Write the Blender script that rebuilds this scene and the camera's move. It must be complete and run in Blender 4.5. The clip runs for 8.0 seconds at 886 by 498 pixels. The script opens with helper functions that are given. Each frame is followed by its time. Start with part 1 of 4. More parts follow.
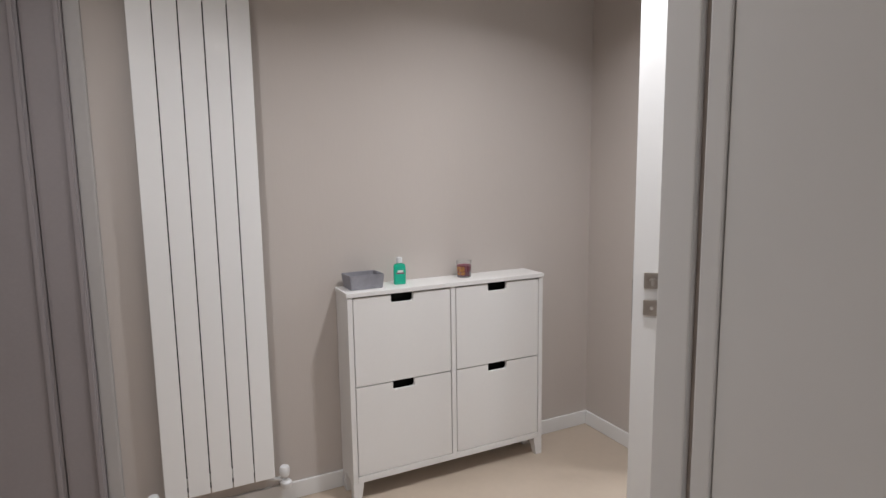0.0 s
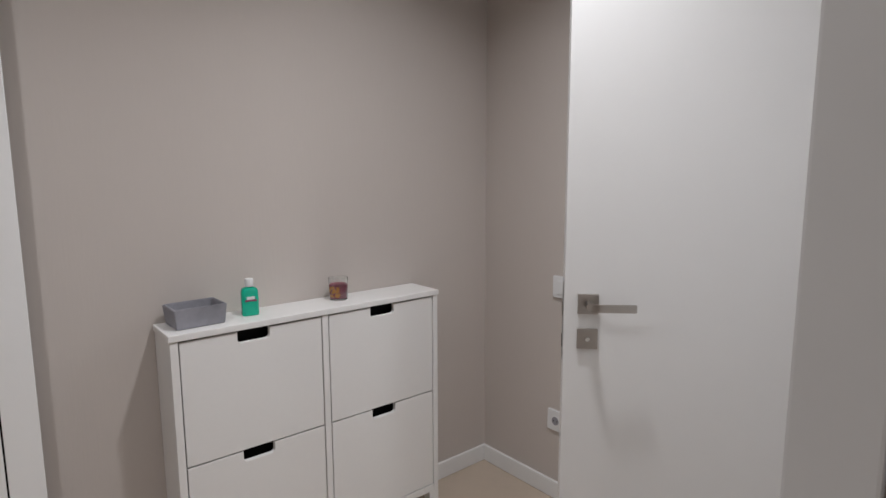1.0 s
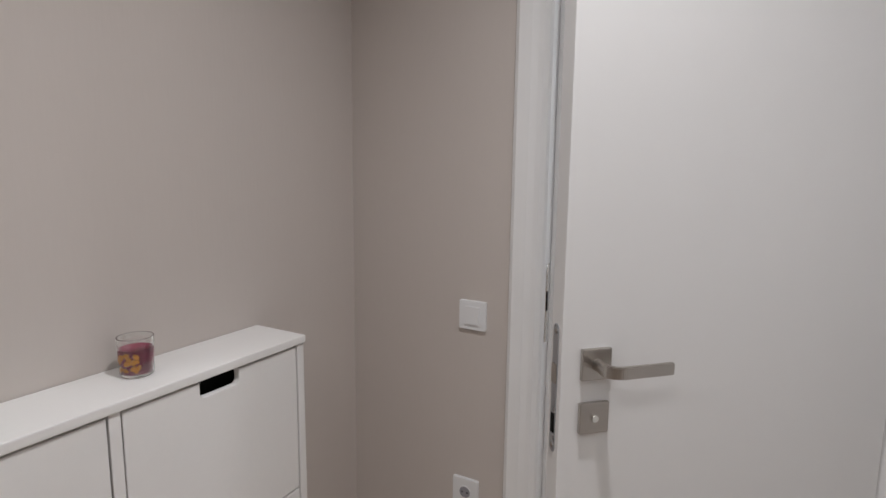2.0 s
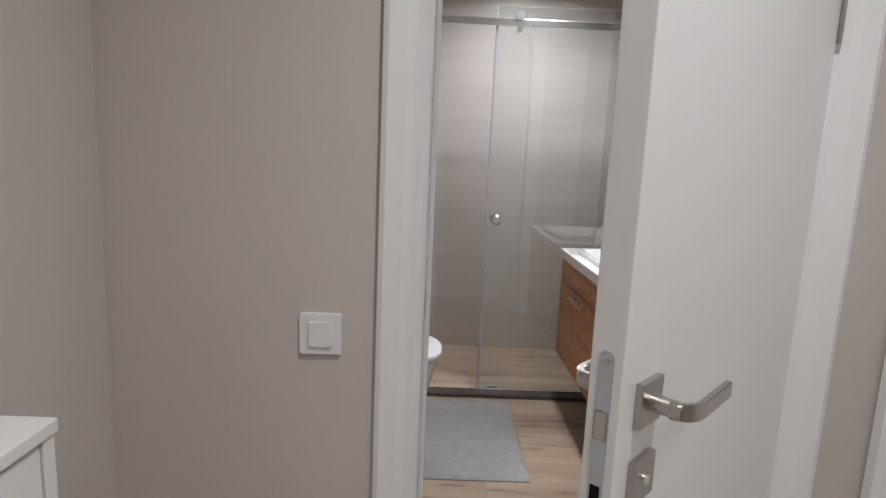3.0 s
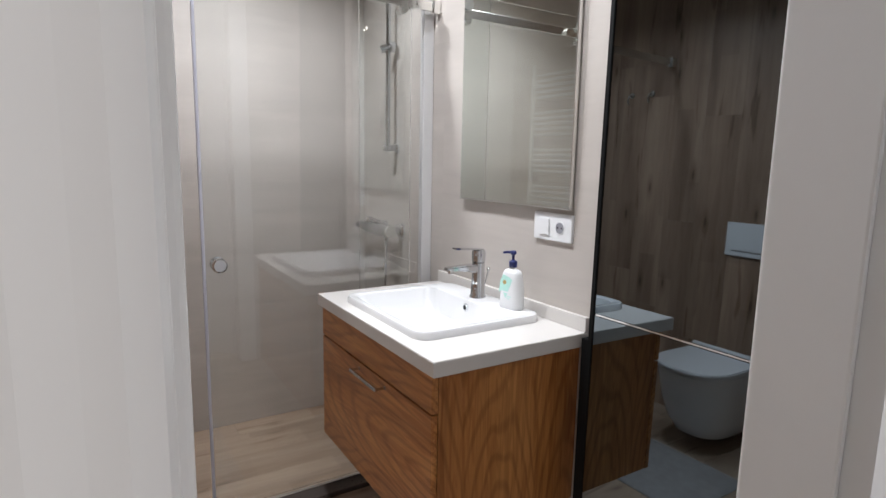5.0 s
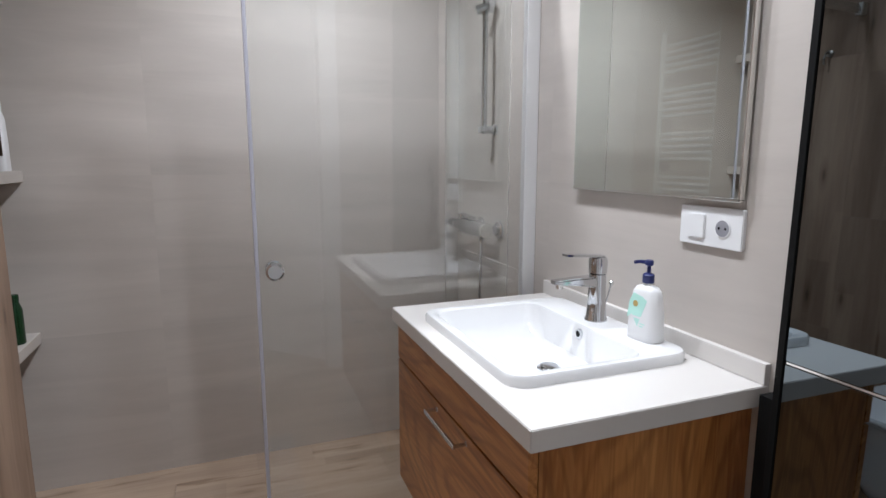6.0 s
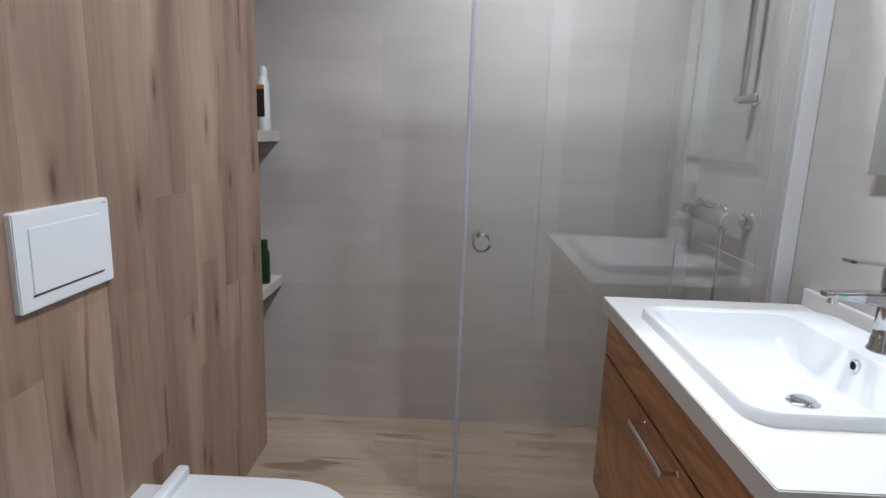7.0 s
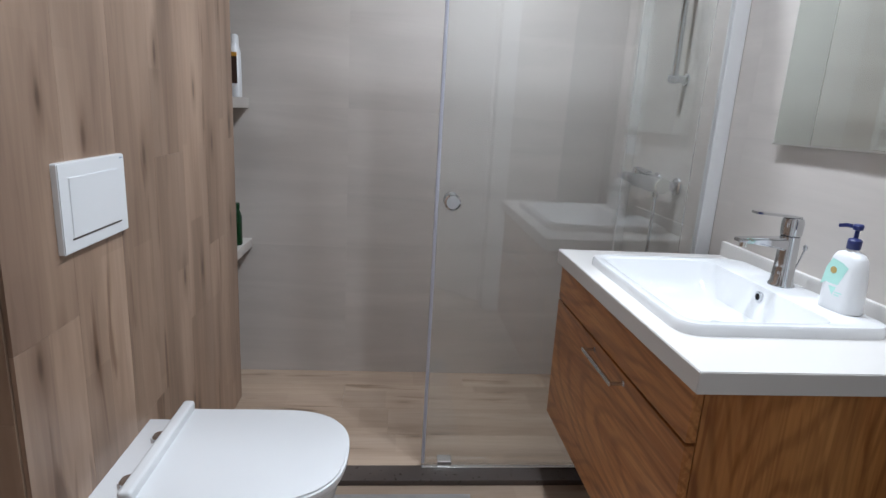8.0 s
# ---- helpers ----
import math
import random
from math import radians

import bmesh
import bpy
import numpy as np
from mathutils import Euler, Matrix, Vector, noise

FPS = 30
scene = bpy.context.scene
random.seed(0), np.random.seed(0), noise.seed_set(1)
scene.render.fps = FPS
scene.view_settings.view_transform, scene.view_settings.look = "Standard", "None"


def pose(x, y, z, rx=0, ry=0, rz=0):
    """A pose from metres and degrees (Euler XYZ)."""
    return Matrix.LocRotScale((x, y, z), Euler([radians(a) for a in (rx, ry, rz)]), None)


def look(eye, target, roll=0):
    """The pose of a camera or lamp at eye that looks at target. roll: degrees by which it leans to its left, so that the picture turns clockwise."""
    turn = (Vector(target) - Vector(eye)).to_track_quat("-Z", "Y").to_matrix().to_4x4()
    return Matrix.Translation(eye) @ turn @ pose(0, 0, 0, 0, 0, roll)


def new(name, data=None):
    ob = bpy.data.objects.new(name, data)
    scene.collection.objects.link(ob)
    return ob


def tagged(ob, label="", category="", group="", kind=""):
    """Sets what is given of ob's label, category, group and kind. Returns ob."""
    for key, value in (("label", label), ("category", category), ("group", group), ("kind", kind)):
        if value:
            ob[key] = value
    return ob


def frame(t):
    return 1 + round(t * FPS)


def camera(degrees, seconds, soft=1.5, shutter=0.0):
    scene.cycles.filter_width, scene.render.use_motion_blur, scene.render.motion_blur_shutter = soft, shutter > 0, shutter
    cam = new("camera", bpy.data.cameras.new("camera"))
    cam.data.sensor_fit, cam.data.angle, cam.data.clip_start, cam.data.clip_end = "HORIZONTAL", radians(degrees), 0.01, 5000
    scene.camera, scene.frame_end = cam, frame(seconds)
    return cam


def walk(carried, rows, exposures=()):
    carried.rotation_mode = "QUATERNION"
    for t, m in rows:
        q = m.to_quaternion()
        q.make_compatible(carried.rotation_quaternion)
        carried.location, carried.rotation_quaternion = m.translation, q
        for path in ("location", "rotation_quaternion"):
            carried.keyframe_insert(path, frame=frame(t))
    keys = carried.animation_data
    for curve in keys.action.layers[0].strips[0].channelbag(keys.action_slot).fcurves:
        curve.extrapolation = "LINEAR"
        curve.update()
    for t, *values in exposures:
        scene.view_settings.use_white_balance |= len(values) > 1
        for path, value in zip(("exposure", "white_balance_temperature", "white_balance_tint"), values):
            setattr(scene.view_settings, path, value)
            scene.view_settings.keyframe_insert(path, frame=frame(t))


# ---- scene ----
cam = camera(76.4, 8.0)
PATH = [
    (0, (2.32, -1.995, 1.36), (0.538, -1.124, 1.103), -0.8),
    (0.5, (2.108, -1.919, 1.335), (0.435, -0.863, 1.039), -0.8),
    (1, (1.807, -1.755, 1.347), (0.285, -0.487, 1.074), -0.2),
    (1.5, (1.497, -1.599, 1.33), (0.17, -0.128, 1.058), 0.2),
    (1.7, (1.351, -1.533, 1.332), (0.145, 0.039, 1.061), 0.4),
    (2.8, (0.726, -1.19, 1.264), (0.559, 0.775, 0.926), 2.2),
    (3, (0.661, -1.123, 1.26), (0.697, 0.851, 0.942), 2.5),
    (3.5, (0.558, -0.951, 1.298), (1.107, 0.95, 1.005), 1.2),
    (4, (0.577, -0.694, 1.315), (1.359, 1.127, 1.05), 0.4),
    (4.2, (0.585, -0.594, 1.331), (1.429, 1.2, 1.072), 0.7),
    (5.3, (0.671, -0.148, 1.302), (1.741, 1.513, 0.988), 1.1),
    (5.5, (0.721, -0.09, 1.276), (1.728, 1.605, 0.942), 1.2),
    (6, (0.872, 0.137, 1.274), (1.573, 1.984, 0.959), 0.0),
    (6.5, (0.925, 0.281, 1.265), (1.167, 2.24, 0.946), 1.7),
    (7, (0.912, 0.272, 1.242), (0.869, 2.232, 0.844), 2.0),
    (7.5, (0.871, 0.189, 1.237), (0.811, 2.133, 0.774), 2.4),
    (8, (0.803, 0.083, 1.223), (0.983, 2.018, 0.75), 3.3),
]
EXPOSURES = [(0.0, 0.2, 6540, 10), (0.5, 0.06, 6430, 9), (1.5, -0.1, 6540, 11), (2.8, 0.0, 6580, 10), (4.2, 0.0, 6600, 10), (5.5, 0.15, 6500, 10), (6.0, 0.0, 6350, 10), (6.4, -0.25, 6150, 9), (6.6, -0.25, 6150, 9),
             (7.0, -0.05, 6100, 8), (8.0, 0.03, 6050, 7)]
walk(cam, [(t, look(eye, target, roll)) for t, eye, target, roll in PATH], EXPOSURES)

# ---- light ----
world = bpy.data.worlds.new("world")
world.use_nodes = True
scene.world = world
world.node_tree.nodes["Background"].inputs[0].default_value = (0.02, 0.02, 0.022, 1)
world.node_tree.nodes["Background"].inputs[1].default_value = 1.0
scene.view_settings.exposure = 0.0
HALL_H, BATH_H = 2.47, 2.46
# x, y, watts
# Ceiling unseen: lamps after the first two are added to even out the hall.
HALL_SPOTS = [(0.96, -0.84, 10.6), (1.37, -1.5, 1.2), (0.95, -2.15, 6.9), (3.0, -1.5, 2.6), (3.8, -2.15, 3.2)]
BATH_SPOTS = [(1.27, 0.8, 9.6), (1.27, 1.38, 10.0), (1.18, 1.93, 12.4)]


def spot_lamp(x, y, z, watts, tint, spread=140, size=0.09):
    d = bpy.data.lights.new("downlight_lamp", "AREA")
    d.shape, d.size, d.energy, d.color, d.spread = "DISK", size, watts, tint, radians(spread)
    ob = new("downlight_lamp", d)
    ob.matrix_world = pose(x, y, z, 0, 0, 0)
    return ob


for sx, sy, watts in HALL_SPOTS:
    spot_lamp(sx, sy, HALL_H - 0.012, watts, (0.975, 0.985, 1.02), 136)
for sx, sy, watts in BATH_SPOTS:
    spot_lamp(sx, sy, BATH_H - 0.012, watts, (0.945, 0.99, 1.065), 148)


# ---- materials ----
def material(name):
    m = bpy.data.materials.new(name)
    m.use_nodes = True
    return m, m.node_tree, m.node_tree.nodes["Principled BSDF"]


def node(tree, kind, **values):
    n = tree.nodes.new(kind)
    for key, value in values.items():
        n.inputs[key.replace("_", " ")].default_value = value
    return n


def coords(tree, scale, shift=0.0, space="Object"):
    tc = tree.nodes.new("ShaderNodeTexCoord")
    mp = tree.nodes.new("ShaderNodeMapping")
    mp.inputs["Scale"].default_value = scale
    tree.links.new(tc.outputs[space], mp.inputs["Vector"])
    if shift:
        info = tree.nodes.new("ShaderNodeObjectInfo")
        mul = tree.nodes.new("ShaderNodeMath")
        mul.operation = "MULTIPLY"
        mul.inputs[1].default_value = shift
        tree.links.new(info.outputs["Random"], mul.inputs[0])
        tree.links.new(mul.outputs[0], mp.inputs["Location"])
    return mp.outputs[0]


def ramp(tree, fac, stops):
    r = tree.nodes.new("ShaderNodeValToRGB")
    while len(r.color_ramp.elements) < len(stops):
        r.color_ramp.elements.new(0.5)
    for e, (at, c) in zip(r.color_ramp.elements, stops):
        e.position, e.color = at, (*c, 1)
    tree.links.new(fac, r.inputs[0])
    return r.outputs[0]


def mix(tree, a, b, fac, blend="MIX"):
    n = tree.nodes.new("ShaderNodeMix")
    n.data_type, n.blend_type = "RGBA", blend
    for socket, value in ((n.inputs[0], fac), (n.inputs[6], a), (n.inputs[7], b)):
        if hasattr(value, "links"):
            tree.links.new(value, socket)
        elif isinstance(value, tuple):
            socket.default_value = (*value, 1)
        else:
            socket.default_value = value
    return n.outputs[2]


def noise_tex(tree, vec, scale, detail=4.0, rough=0.55, distort=0.0):
    n = node(tree, "ShaderNodeTexNoise", Scale=scale, Detail=detail, Roughness=rough, Distortion=distort)
    tree.links.new(vec, n.inputs["Vector"])
    return n.outputs["Fac"]


def bump(tree, bsdf, height, strength, distance):
    b = tree.nodes.new("ShaderNodeBump")
    b.inputs["Strength"].default_value, b.inputs["Distance"].default_value = strength, distance
    tree.links.new(height, b.inputs["Height"])
    tree.links.new(b.outputs[0], bsdf.inputs["Normal"])


def surface(name, base, rough, vary=0.06, grain=60.0, relief=0.05, metal=0.0, stretch=(1, 1, 1), coat=0.0):
    """Paint, ceramic, cloth, metal: one colour with two scales of variation and fine relief."""
    m, tree, b = material(name)
    vec = coords(tree, stretch)
    large = noise_tex(tree, vec, 1.7, 3)
    small = noise_tex(tree, vec, grain, 3)
    dark = tuple(c * (1 - vary) for c in base)
    light = tuple(min(1, c * (1 + vary)) for c in base)
    col = ramp(tree, large, [(0.3, dark), (0.7, light)])
    col = mix(tree, col, ramp(tree, small, [(0.3, tuple(c * (1 - vary * 0.7) for c in base)), (0.7, light)]), 0.4)
    tree.links.new(col, b.inputs["Base Color"])
    b.inputs["Metallic"].default_value = metal
    b.inputs["Coat Weight"].default_value = coat
    rr = node(tree, "ShaderNodeMapRange", From_Min=0.3, From_Max=0.7, To_Min=max(0.02, rough * (1 - vary)), To_Max=min(1, rough * (1 + vary)))
    tree.links.new(small, rr.inputs[0])
    tree.links.new(rr.outputs[0], b.inputs["Roughness"])
    if relief:
        bump(tree, b, small, relief, 0.002)
    return m


def wood(name, dark, mid, light, along, rough=0.45, rings=5.0, strips=0.0, contour=0.0, streaks=False, fibres=0.55, knots=0.5, spread=0.5):
    """Wood whose grain runs along x, y or z (0, 1, 2) of the object, every piece with its own figure."""
    m, tree, b = material(name)
    stretch = [7.0, 7.0, 7.0]
    stretch[along] = 0.55
    vec = coords(tree, stretch, 37.0)
    figure = noise_tex(tree, vec, 1.1, 3 if streaks else 6, 0.5 if streaks else 0.6, 0.9)
    wave = node(tree, "ShaderNodeTexNoise", Scale=rings, Detail=2.0, Distortion=1.4)
    tree.links.new(vec, wave.inputs["Vector"])
    fine = [160.0, 160.0, 160.0]
    fine[along] = 4.0
    fibre = noise_tex(tree, coords(tree, fine, 11.0), 1.0, 3)
    col = ramp(tree, figure, [(0.28, dark), (0.5, mid), (0.74, light)])
    col = mix(tree, col, ramp(tree, wave.outputs["Fac"], [(0.38, tuple(c * 0.72 for c in mid)), (0.58, light)]), 0.2 if streaks else 0.38)
    col = mix(tree, col, ramp(tree, fibre, [(0.3, (0.72, 0.7, 0.68)), (0.62, (1, 1, 1))]), fibres, "MULTIPLY")
    if contour:
        slow = [3.4, 3.4, 3.4]
        slow[along] = 1.1
        drift = noise_tex(tree, coords(tree, slow, 71.0), 1.0, 2.5, 0.5, 0.3)
        sep = tree.nodes.new("ShaderNodeSeparateXYZ")
        tree.links.new(coords(tree, (1, 1, 1)), sep.inputs[0])

        def calc(op, a, b=0.0, c=0.0):
            n = tree.nodes.new("ShaderNodeMath")
            n.operation = op
            for socket, value in zip(n.inputs, (a, b, c)):
                if hasattr(value, "links"):
                    tree.links.new(value, socket)
                else:
                    socket.default_value = value
            return n.outputs[0]

        across = calc("ADD", sep.outputs[0], sep.outputs[1] if along == 2 else sep.outputs[2])
        leaf = calc("PINGPONG", calc("MULTIPLY_ADD", drift, 0.1, across), 0.13)
        length = calc("MULTIPLY_ADD", drift, 1.3, calc("MULTIPLY", sep.outputs[along], 1.5))
        field = calc("SQRT", calc("ADD", calc("POWER", calc("MULTIPLY", leaf, 7.5), 2.0), calc("POWER", length, 2.0)))
        times = tree.nodes.new("ShaderNodeMath")
        times.operation = "MULTIPLY"
        times.inputs[1].default_value = contour * 6.28
        tree.links.new(field, times.inputs[0])
        sine = tree.nodes.new("ShaderNodeMath")
        sine.operation = "SINE"
        tree.links.new(times.outputs[0], sine.inputs[0])
        col = mix(tree, col, ramp(tree, sine.outputs[0], [(0.0, (1.1, 1.09, 1.07)), (0.45, (0.97, 0.95, 0.92)), (0.8, (0.72, 0.63, 0.55)), (1.0, (0.6, 0.5, 0.41))]), 0.5, "MULTIPLY")
    if strips:
        sep = tree.nodes.new("ShaderNodeSeparateXYZ")
        tree.links.new(coords(tree, (1, 1, 1), 13.0), sep.inputs[0])
        cross = tree.nodes.new("ShaderNodeMath")
        cross.operation = "ADD"
        tree.links.new(sep.outputs[1], cross.inputs[0])
        if along == 2:
            tree.links.new(sep.outputs[0], cross.inputs[1])
        else:
            cross.inputs[1].default_value = 0.0
        flatv = tree.nodes.new("ShaderNodeCombineXYZ")
        tree.links.new(sep.outputs[along], flatv.inputs[0])
        tree.links.new(cross.outputs[0], flatv.inputs[1])
        br = node(tree, "ShaderNodeTexBrick", Scale=1.0, Mortar_Size=0.0, Brick_Width=0.62, Row_Height=strips, Bias=0.0)
        br.offset, br.offset_frequency = 0.37, 2
        br.inputs["Color1"].default_value, br.inputs["Color2"].default_value = (0.82, 0.805, 0.8, 1), (1.08, 1.075, 1.07, 1)
        tree.links.new(flatv.outputs[0], br.inputs["Vector"])
        col = mix(tree, col, br.outputs["Color"], 0.75, "MULTIPLY")
        scaled = tree.nodes.new("ShaderNodeMapping")
        scaled.inputs["Scale"].default_value = (1.5, 5.2, 1.0)
        tree.links.new(flatv.outputs[0], scaled.inputs["Vector"])
        v = node(tree, "ShaderNodeTexVoronoi", Scale=1.0, Randomness=1.0)
        v.voronoi_dimensions = "2D"
        tree.links.new(scaled.outputs[0], v.inputs["Vector"])
        col = mix(tree, col, ramp(tree, v.outputs["Distance"], [(0.02, (0.3, 0.25, 0.22)), (0.055, (0.72, 0.68, 0.65)), (0.14, (1, 1, 1))]), knots, "MULTIPLY")
    if streaks:
        thin = [15.0, 15.0, 15.0]
        thin[along] = 1.6
        mark = noise_tex(tree, coords(tree, thin, 91.0), 1.0, 3, 0.55, 0.5)
        col = mix(tree, col, ramp(tree, mark, [(0.62, (1, 1, 1)), (0.68, (0.55, 0.48, 0.43))]), 0.85, "MULTIPLY")
    info = tree.nodes.new("ShaderNodeObjectInfo")
    col = mix(tree, col, ramp(tree, info.outputs["Random"], [(0.0, (0.84, 0.83, 0.83)), (1.0, (1.06, 1.06, 1.05))]), spread, "MULTIPLY")
    tree.links.new(col, b.inputs["Base Color"])
    b.inputs["Roughness"].default_value = rough
    bump(tree, b, fibre, 0.12, 0.001)
    return m


def stone_tile(name, base):
    """Large matt cement-look tile with pale horizontal veils."""
    m, tree, b = material(name)
    veil = noise_tex(tree, coords(tree, (0.8, 0.8, 7.0), 29.0), 1.5, 5, 0.6, 0.6)
    cloud = noise_tex(tree, coords(tree, (1, 1, 1.6), 17.0), 2.2, 5, 0.55)
    grain = noise_tex(tree, coords(tree, (1, 1, 1)), 180.0, 2)
    lo, hi = tuple(c * 0.88 for c in base), tuple(c * 1.1 for c in base)
    col = ramp(tree, cloud, [(0.3, lo), (0.72, hi)])
    col = mix(tree, col, ramp(tree, veil, [(0.32, lo), (0.55, base), (0.75, hi)]), 0.72)
    info = tree.nodes.new("ShaderNodeObjectInfo")
    col = mix(tree, col, ramp(tree, info.outputs["Random"], [(0.0, (0.98, 0.98, 0.98)), (1.0, (1.015, 1.015, 1.015))]), 1.0, "MULTIPLY")
    tree.links.new(col, b.inputs["Base Color"])
    b.inputs["Roughness"].default_value = 0.42
    bump(tree, b, grain, 0.05, 0.001)
    return m


def plain(name, base, rough, metal=0.0):
    m, tree, b = material(name)
    b.inputs["Base Color"].default_value = (*base, 1)
    b.inputs["Roughness"].default_value, b.inputs["Metallic"].default_value = rough, metal
    return m


def glass(name, tint=(0.965, 0.985, 0.98), rough=0.0, ior=1.62):
    m, tree, b = material(name)
    b.inputs["Base Color"].default_value = (*tint, 1)
    b.inputs["Transmission Weight"].default_value = 1.0
    b.inputs["Roughness"].default_value, b.inputs["IOR"].default_value = rough, ior
    return m


def lamp_glow(name, colour, strength):
    m, tree, b = material(name)
    b.inputs["Emission Color"].default_value = (*colour, 1)
    b.inputs["Emission Strength"].default_value = strength
    return m


WALL = surface("greige_wallpaper", (0.545, 0.493, 0.457), 0.85, 0.022, 120.0, 0.12, stretch=(1, 1, 0.12))
CEIL = surface("white_ceiling_paint", (0.8, 0.79, 0.77), 0.9, 0.02, 90.0, 0.08)
PAINT = surface("white_satin_paint", (0.79, 0.785, 0.78), 0.32, 0.012, 14.0, 0.0)
LACQ = surface("white_cabinet_lacquer", (0.78, 0.765, 0.75), 0.4, 0.015, 70.0, 0.03)
RADI = surface("white_radiator_enamel", (0.86, 0.855, 0.85), 0.1, 0.012, 40.0, 0.015, coat=0.3)
PLAST = surface("white_plastic", (0.74, 0.74, 0.745), 0.3, 0.006, 9.0, 0.0)
CERAM = surface("white_ceramic", (0.77, 0.77, 0.775), 0.15, 0.006, 8.0, 0.0, coat=0.4)
COUNT = surface("off_white_quartz", (0.66, 0.632, 0.605), 0.28, 0.014, 300.0, 0.0)
HFLOOR = surface("beige_floor_tile", (0.48, 0.395, 0.315), 0.32, 0.06, 25.0, 0.03)
ENTRY = surface("taupe_metal_door", (0.29, 0.262, 0.268), 0.4, 0.06, 90.0, 0.04)
TAUPE = surface("grey_casing_paint", (0.42, 0.4, 0.39), 0.45, 0.04, 70.0, 0.03)
CHROME = plain("chrome", (0.62, 0.635, 0.66), 0.06, 1.0)
NICKEL = surface("brushed_nickel", (0.46, 0.43, 0.4), 0.3, 0.05, 40.0, 0.02, metal=1.0, stretch=(1, 1, 12))
STEEL = surface("polished_steel", (0.84, 0.84, 0.82), 0.19, 0.03, 40.0, 0.0, metal=1.0)
LOCK = surface("satin_steel_plate", (0.5, 0.52, 0.55), 0.28, 0.04, 40.0, 0.0, metal=1.0)
# Black trim, also painted shade for holes, slots and gaps; kept free of sheen.
BLACK = plain("black_trim_and_shade", (0.008, 0.008, 0.008), 0.6)
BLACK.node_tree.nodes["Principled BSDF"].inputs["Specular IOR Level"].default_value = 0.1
ALU = surface("pale_aluminium", (0.66, 0.655, 0.655), 0.4, 0.03, 60.0, 0.0, metal=0.35)
DARKF = surface("dark_brown_profile", (0.07, 0.055, 0.048), 0.3, 0.1, 60.0, 0.02)
GLASS = glass("clear_glass")
EDGE = glass("glass_edge", (0.97, 0.985, 0.98), 0.1, 1.08)
SEAL = glass("lilac_plastic_seal", (0.6, 0.6, 0.68), 0.4)
SEAL.node_tree.nodes["Principled BSDF"].inputs["Transmission Weight"].default_value = 0.45
MIRROR = plain("silver_mirror", (0.86, 0.9, 0.87), 0.015, 1.0)
SMOKED = plain("smoked_mirror", (0.18, 0.213, 0.235), 0.02, 1.0)
MATC = surface("grey_bath_mat_pile", (0.29, 0.277, 0.27), 0.95, 0.34, 26.0, 0.9)
CONCR = surface("grey_concrete", (0.262, 0.258, 0.285), 0.75, 0.4, 34.0, 0.15)
GROUT = surface("pale_grout", (0.475, 0.433, 0.397), 0.9, 0.06, 90.0, 0.05)
WGROUT = surface("brown_grout", (0.31, 0.22, 0.16), 0.9, 0.06, 90.0, 0.05)
TILE = stone_tile("greige_cement_tile", (0.495, 0.451, 0.413))
WTILE = wood("oak_look_wall_tile", (0.215, 0.136, 0.094), (0.328, 0.221, 0.155), (0.41, 0.29, 0.211), 2, 0.42, strips=0.099, streaks=True, fibres=0.12, knots=0.85)
FTILE = wood("oak_look_floor_tile", (0.31, 0.222, 0.16), (0.405, 0.302, 0.222), (0.47, 0.365, 0.278), 0, 0.36, strips=0.2, streaks=True, fibres=0.18, knots=0.55)
OAK_H = wood("golden_oak_veneer_level", (0.18, 0.05, 0.011), (0.45, 0.176, 0.05), (0.64, 0.315, 0.11), 1, 0.34, 7.0, contour=5.0, fibres=0.35)
OAK_V = wood("golden_oak_veneer_upright", (0.18, 0.05, 0.011), (0.45, 0.176, 0.05), (0.64, 0.315, 0.11), 2, 0.34, 7.0, contour=5.0, fibres=0.35)
GREEN = glass("green_sanitiser", (0.02, 0.62, 0.42), 0.05, 1.36)
GREEN.node_tree.nodes["Principled BSDF"].inputs["Transmission Weight"].default_value = 0.45
MINT = surface("mint_label", (0.45, 0.74, 0.66), 0.35, 0.1, 30.0, 0.0)
NAVY = plain("navy_plastic", (0.012, 0.02, 0.11), 0.3)
GOLD = plain("gold_print", (0.42, 0.3, 0.1), 0.4)
MAROON = plain("maroon_print", (0.22, 0.02, 0.07), 0.4)
BLUEG = plain("blue_grey_print", (0.3, 0.36, 0.45), 0.4)
WAX = surface("purple_potpourri", (0.27, 0.05, 0.09), 0.6, 0.4, 70.0, 0.5)
PETAL = surface("amber_petals", (0.6, 0.27, 0.06), 0.6, 0.3, 70.0, 0.3)
BROWN = plain("dark_brown_print", (0.035, 0.018, 0.012), 0.4)
AMBER = plain("amber_print", (0.5, 0.25, 0.03), 0.4)
DGREEN = glass("dark_green_plastic", (0.012, 0.05, 0.018), 0.15, 1.4)
DGREEN.node_tree.nodes["Principled BSDF"].inputs["Transmission Weight"].default_value = 0.3
PAPER = surface("toilet_paper", (0.82, 0.81, 0.8), 0.95, 0.03, 160.0, 0.3)
GLOW = lamp_glow("warm_led", (1.0, 0.94, 0.86), 14.0)


# ---- mesh helpers ----
def part(name, bm, mat, parent=None, label="", smooth=False):
    mesh = bpy.data.meshes.new(name)
    bm.normal_update()
    bm.to_mesh(mesh)
    bm.free()
    for f in mesh.polygons:
        f.use_smooth = smooth
    if smooth:
        mesh.set_sharp_from_angle(angle=radians(38))
    mesh.materials.append(mat)
    ob = new(name, mesh)
    if parent is not None:
        ob.parent = parent
        ob.matrix_parent_inverse = parent.matrix_world.inverted() if parent.parent is None else (parent.parent.matrix_world @ parent.matrix_local).inverted()
    if label:
        ob["label"] = label
    return ob


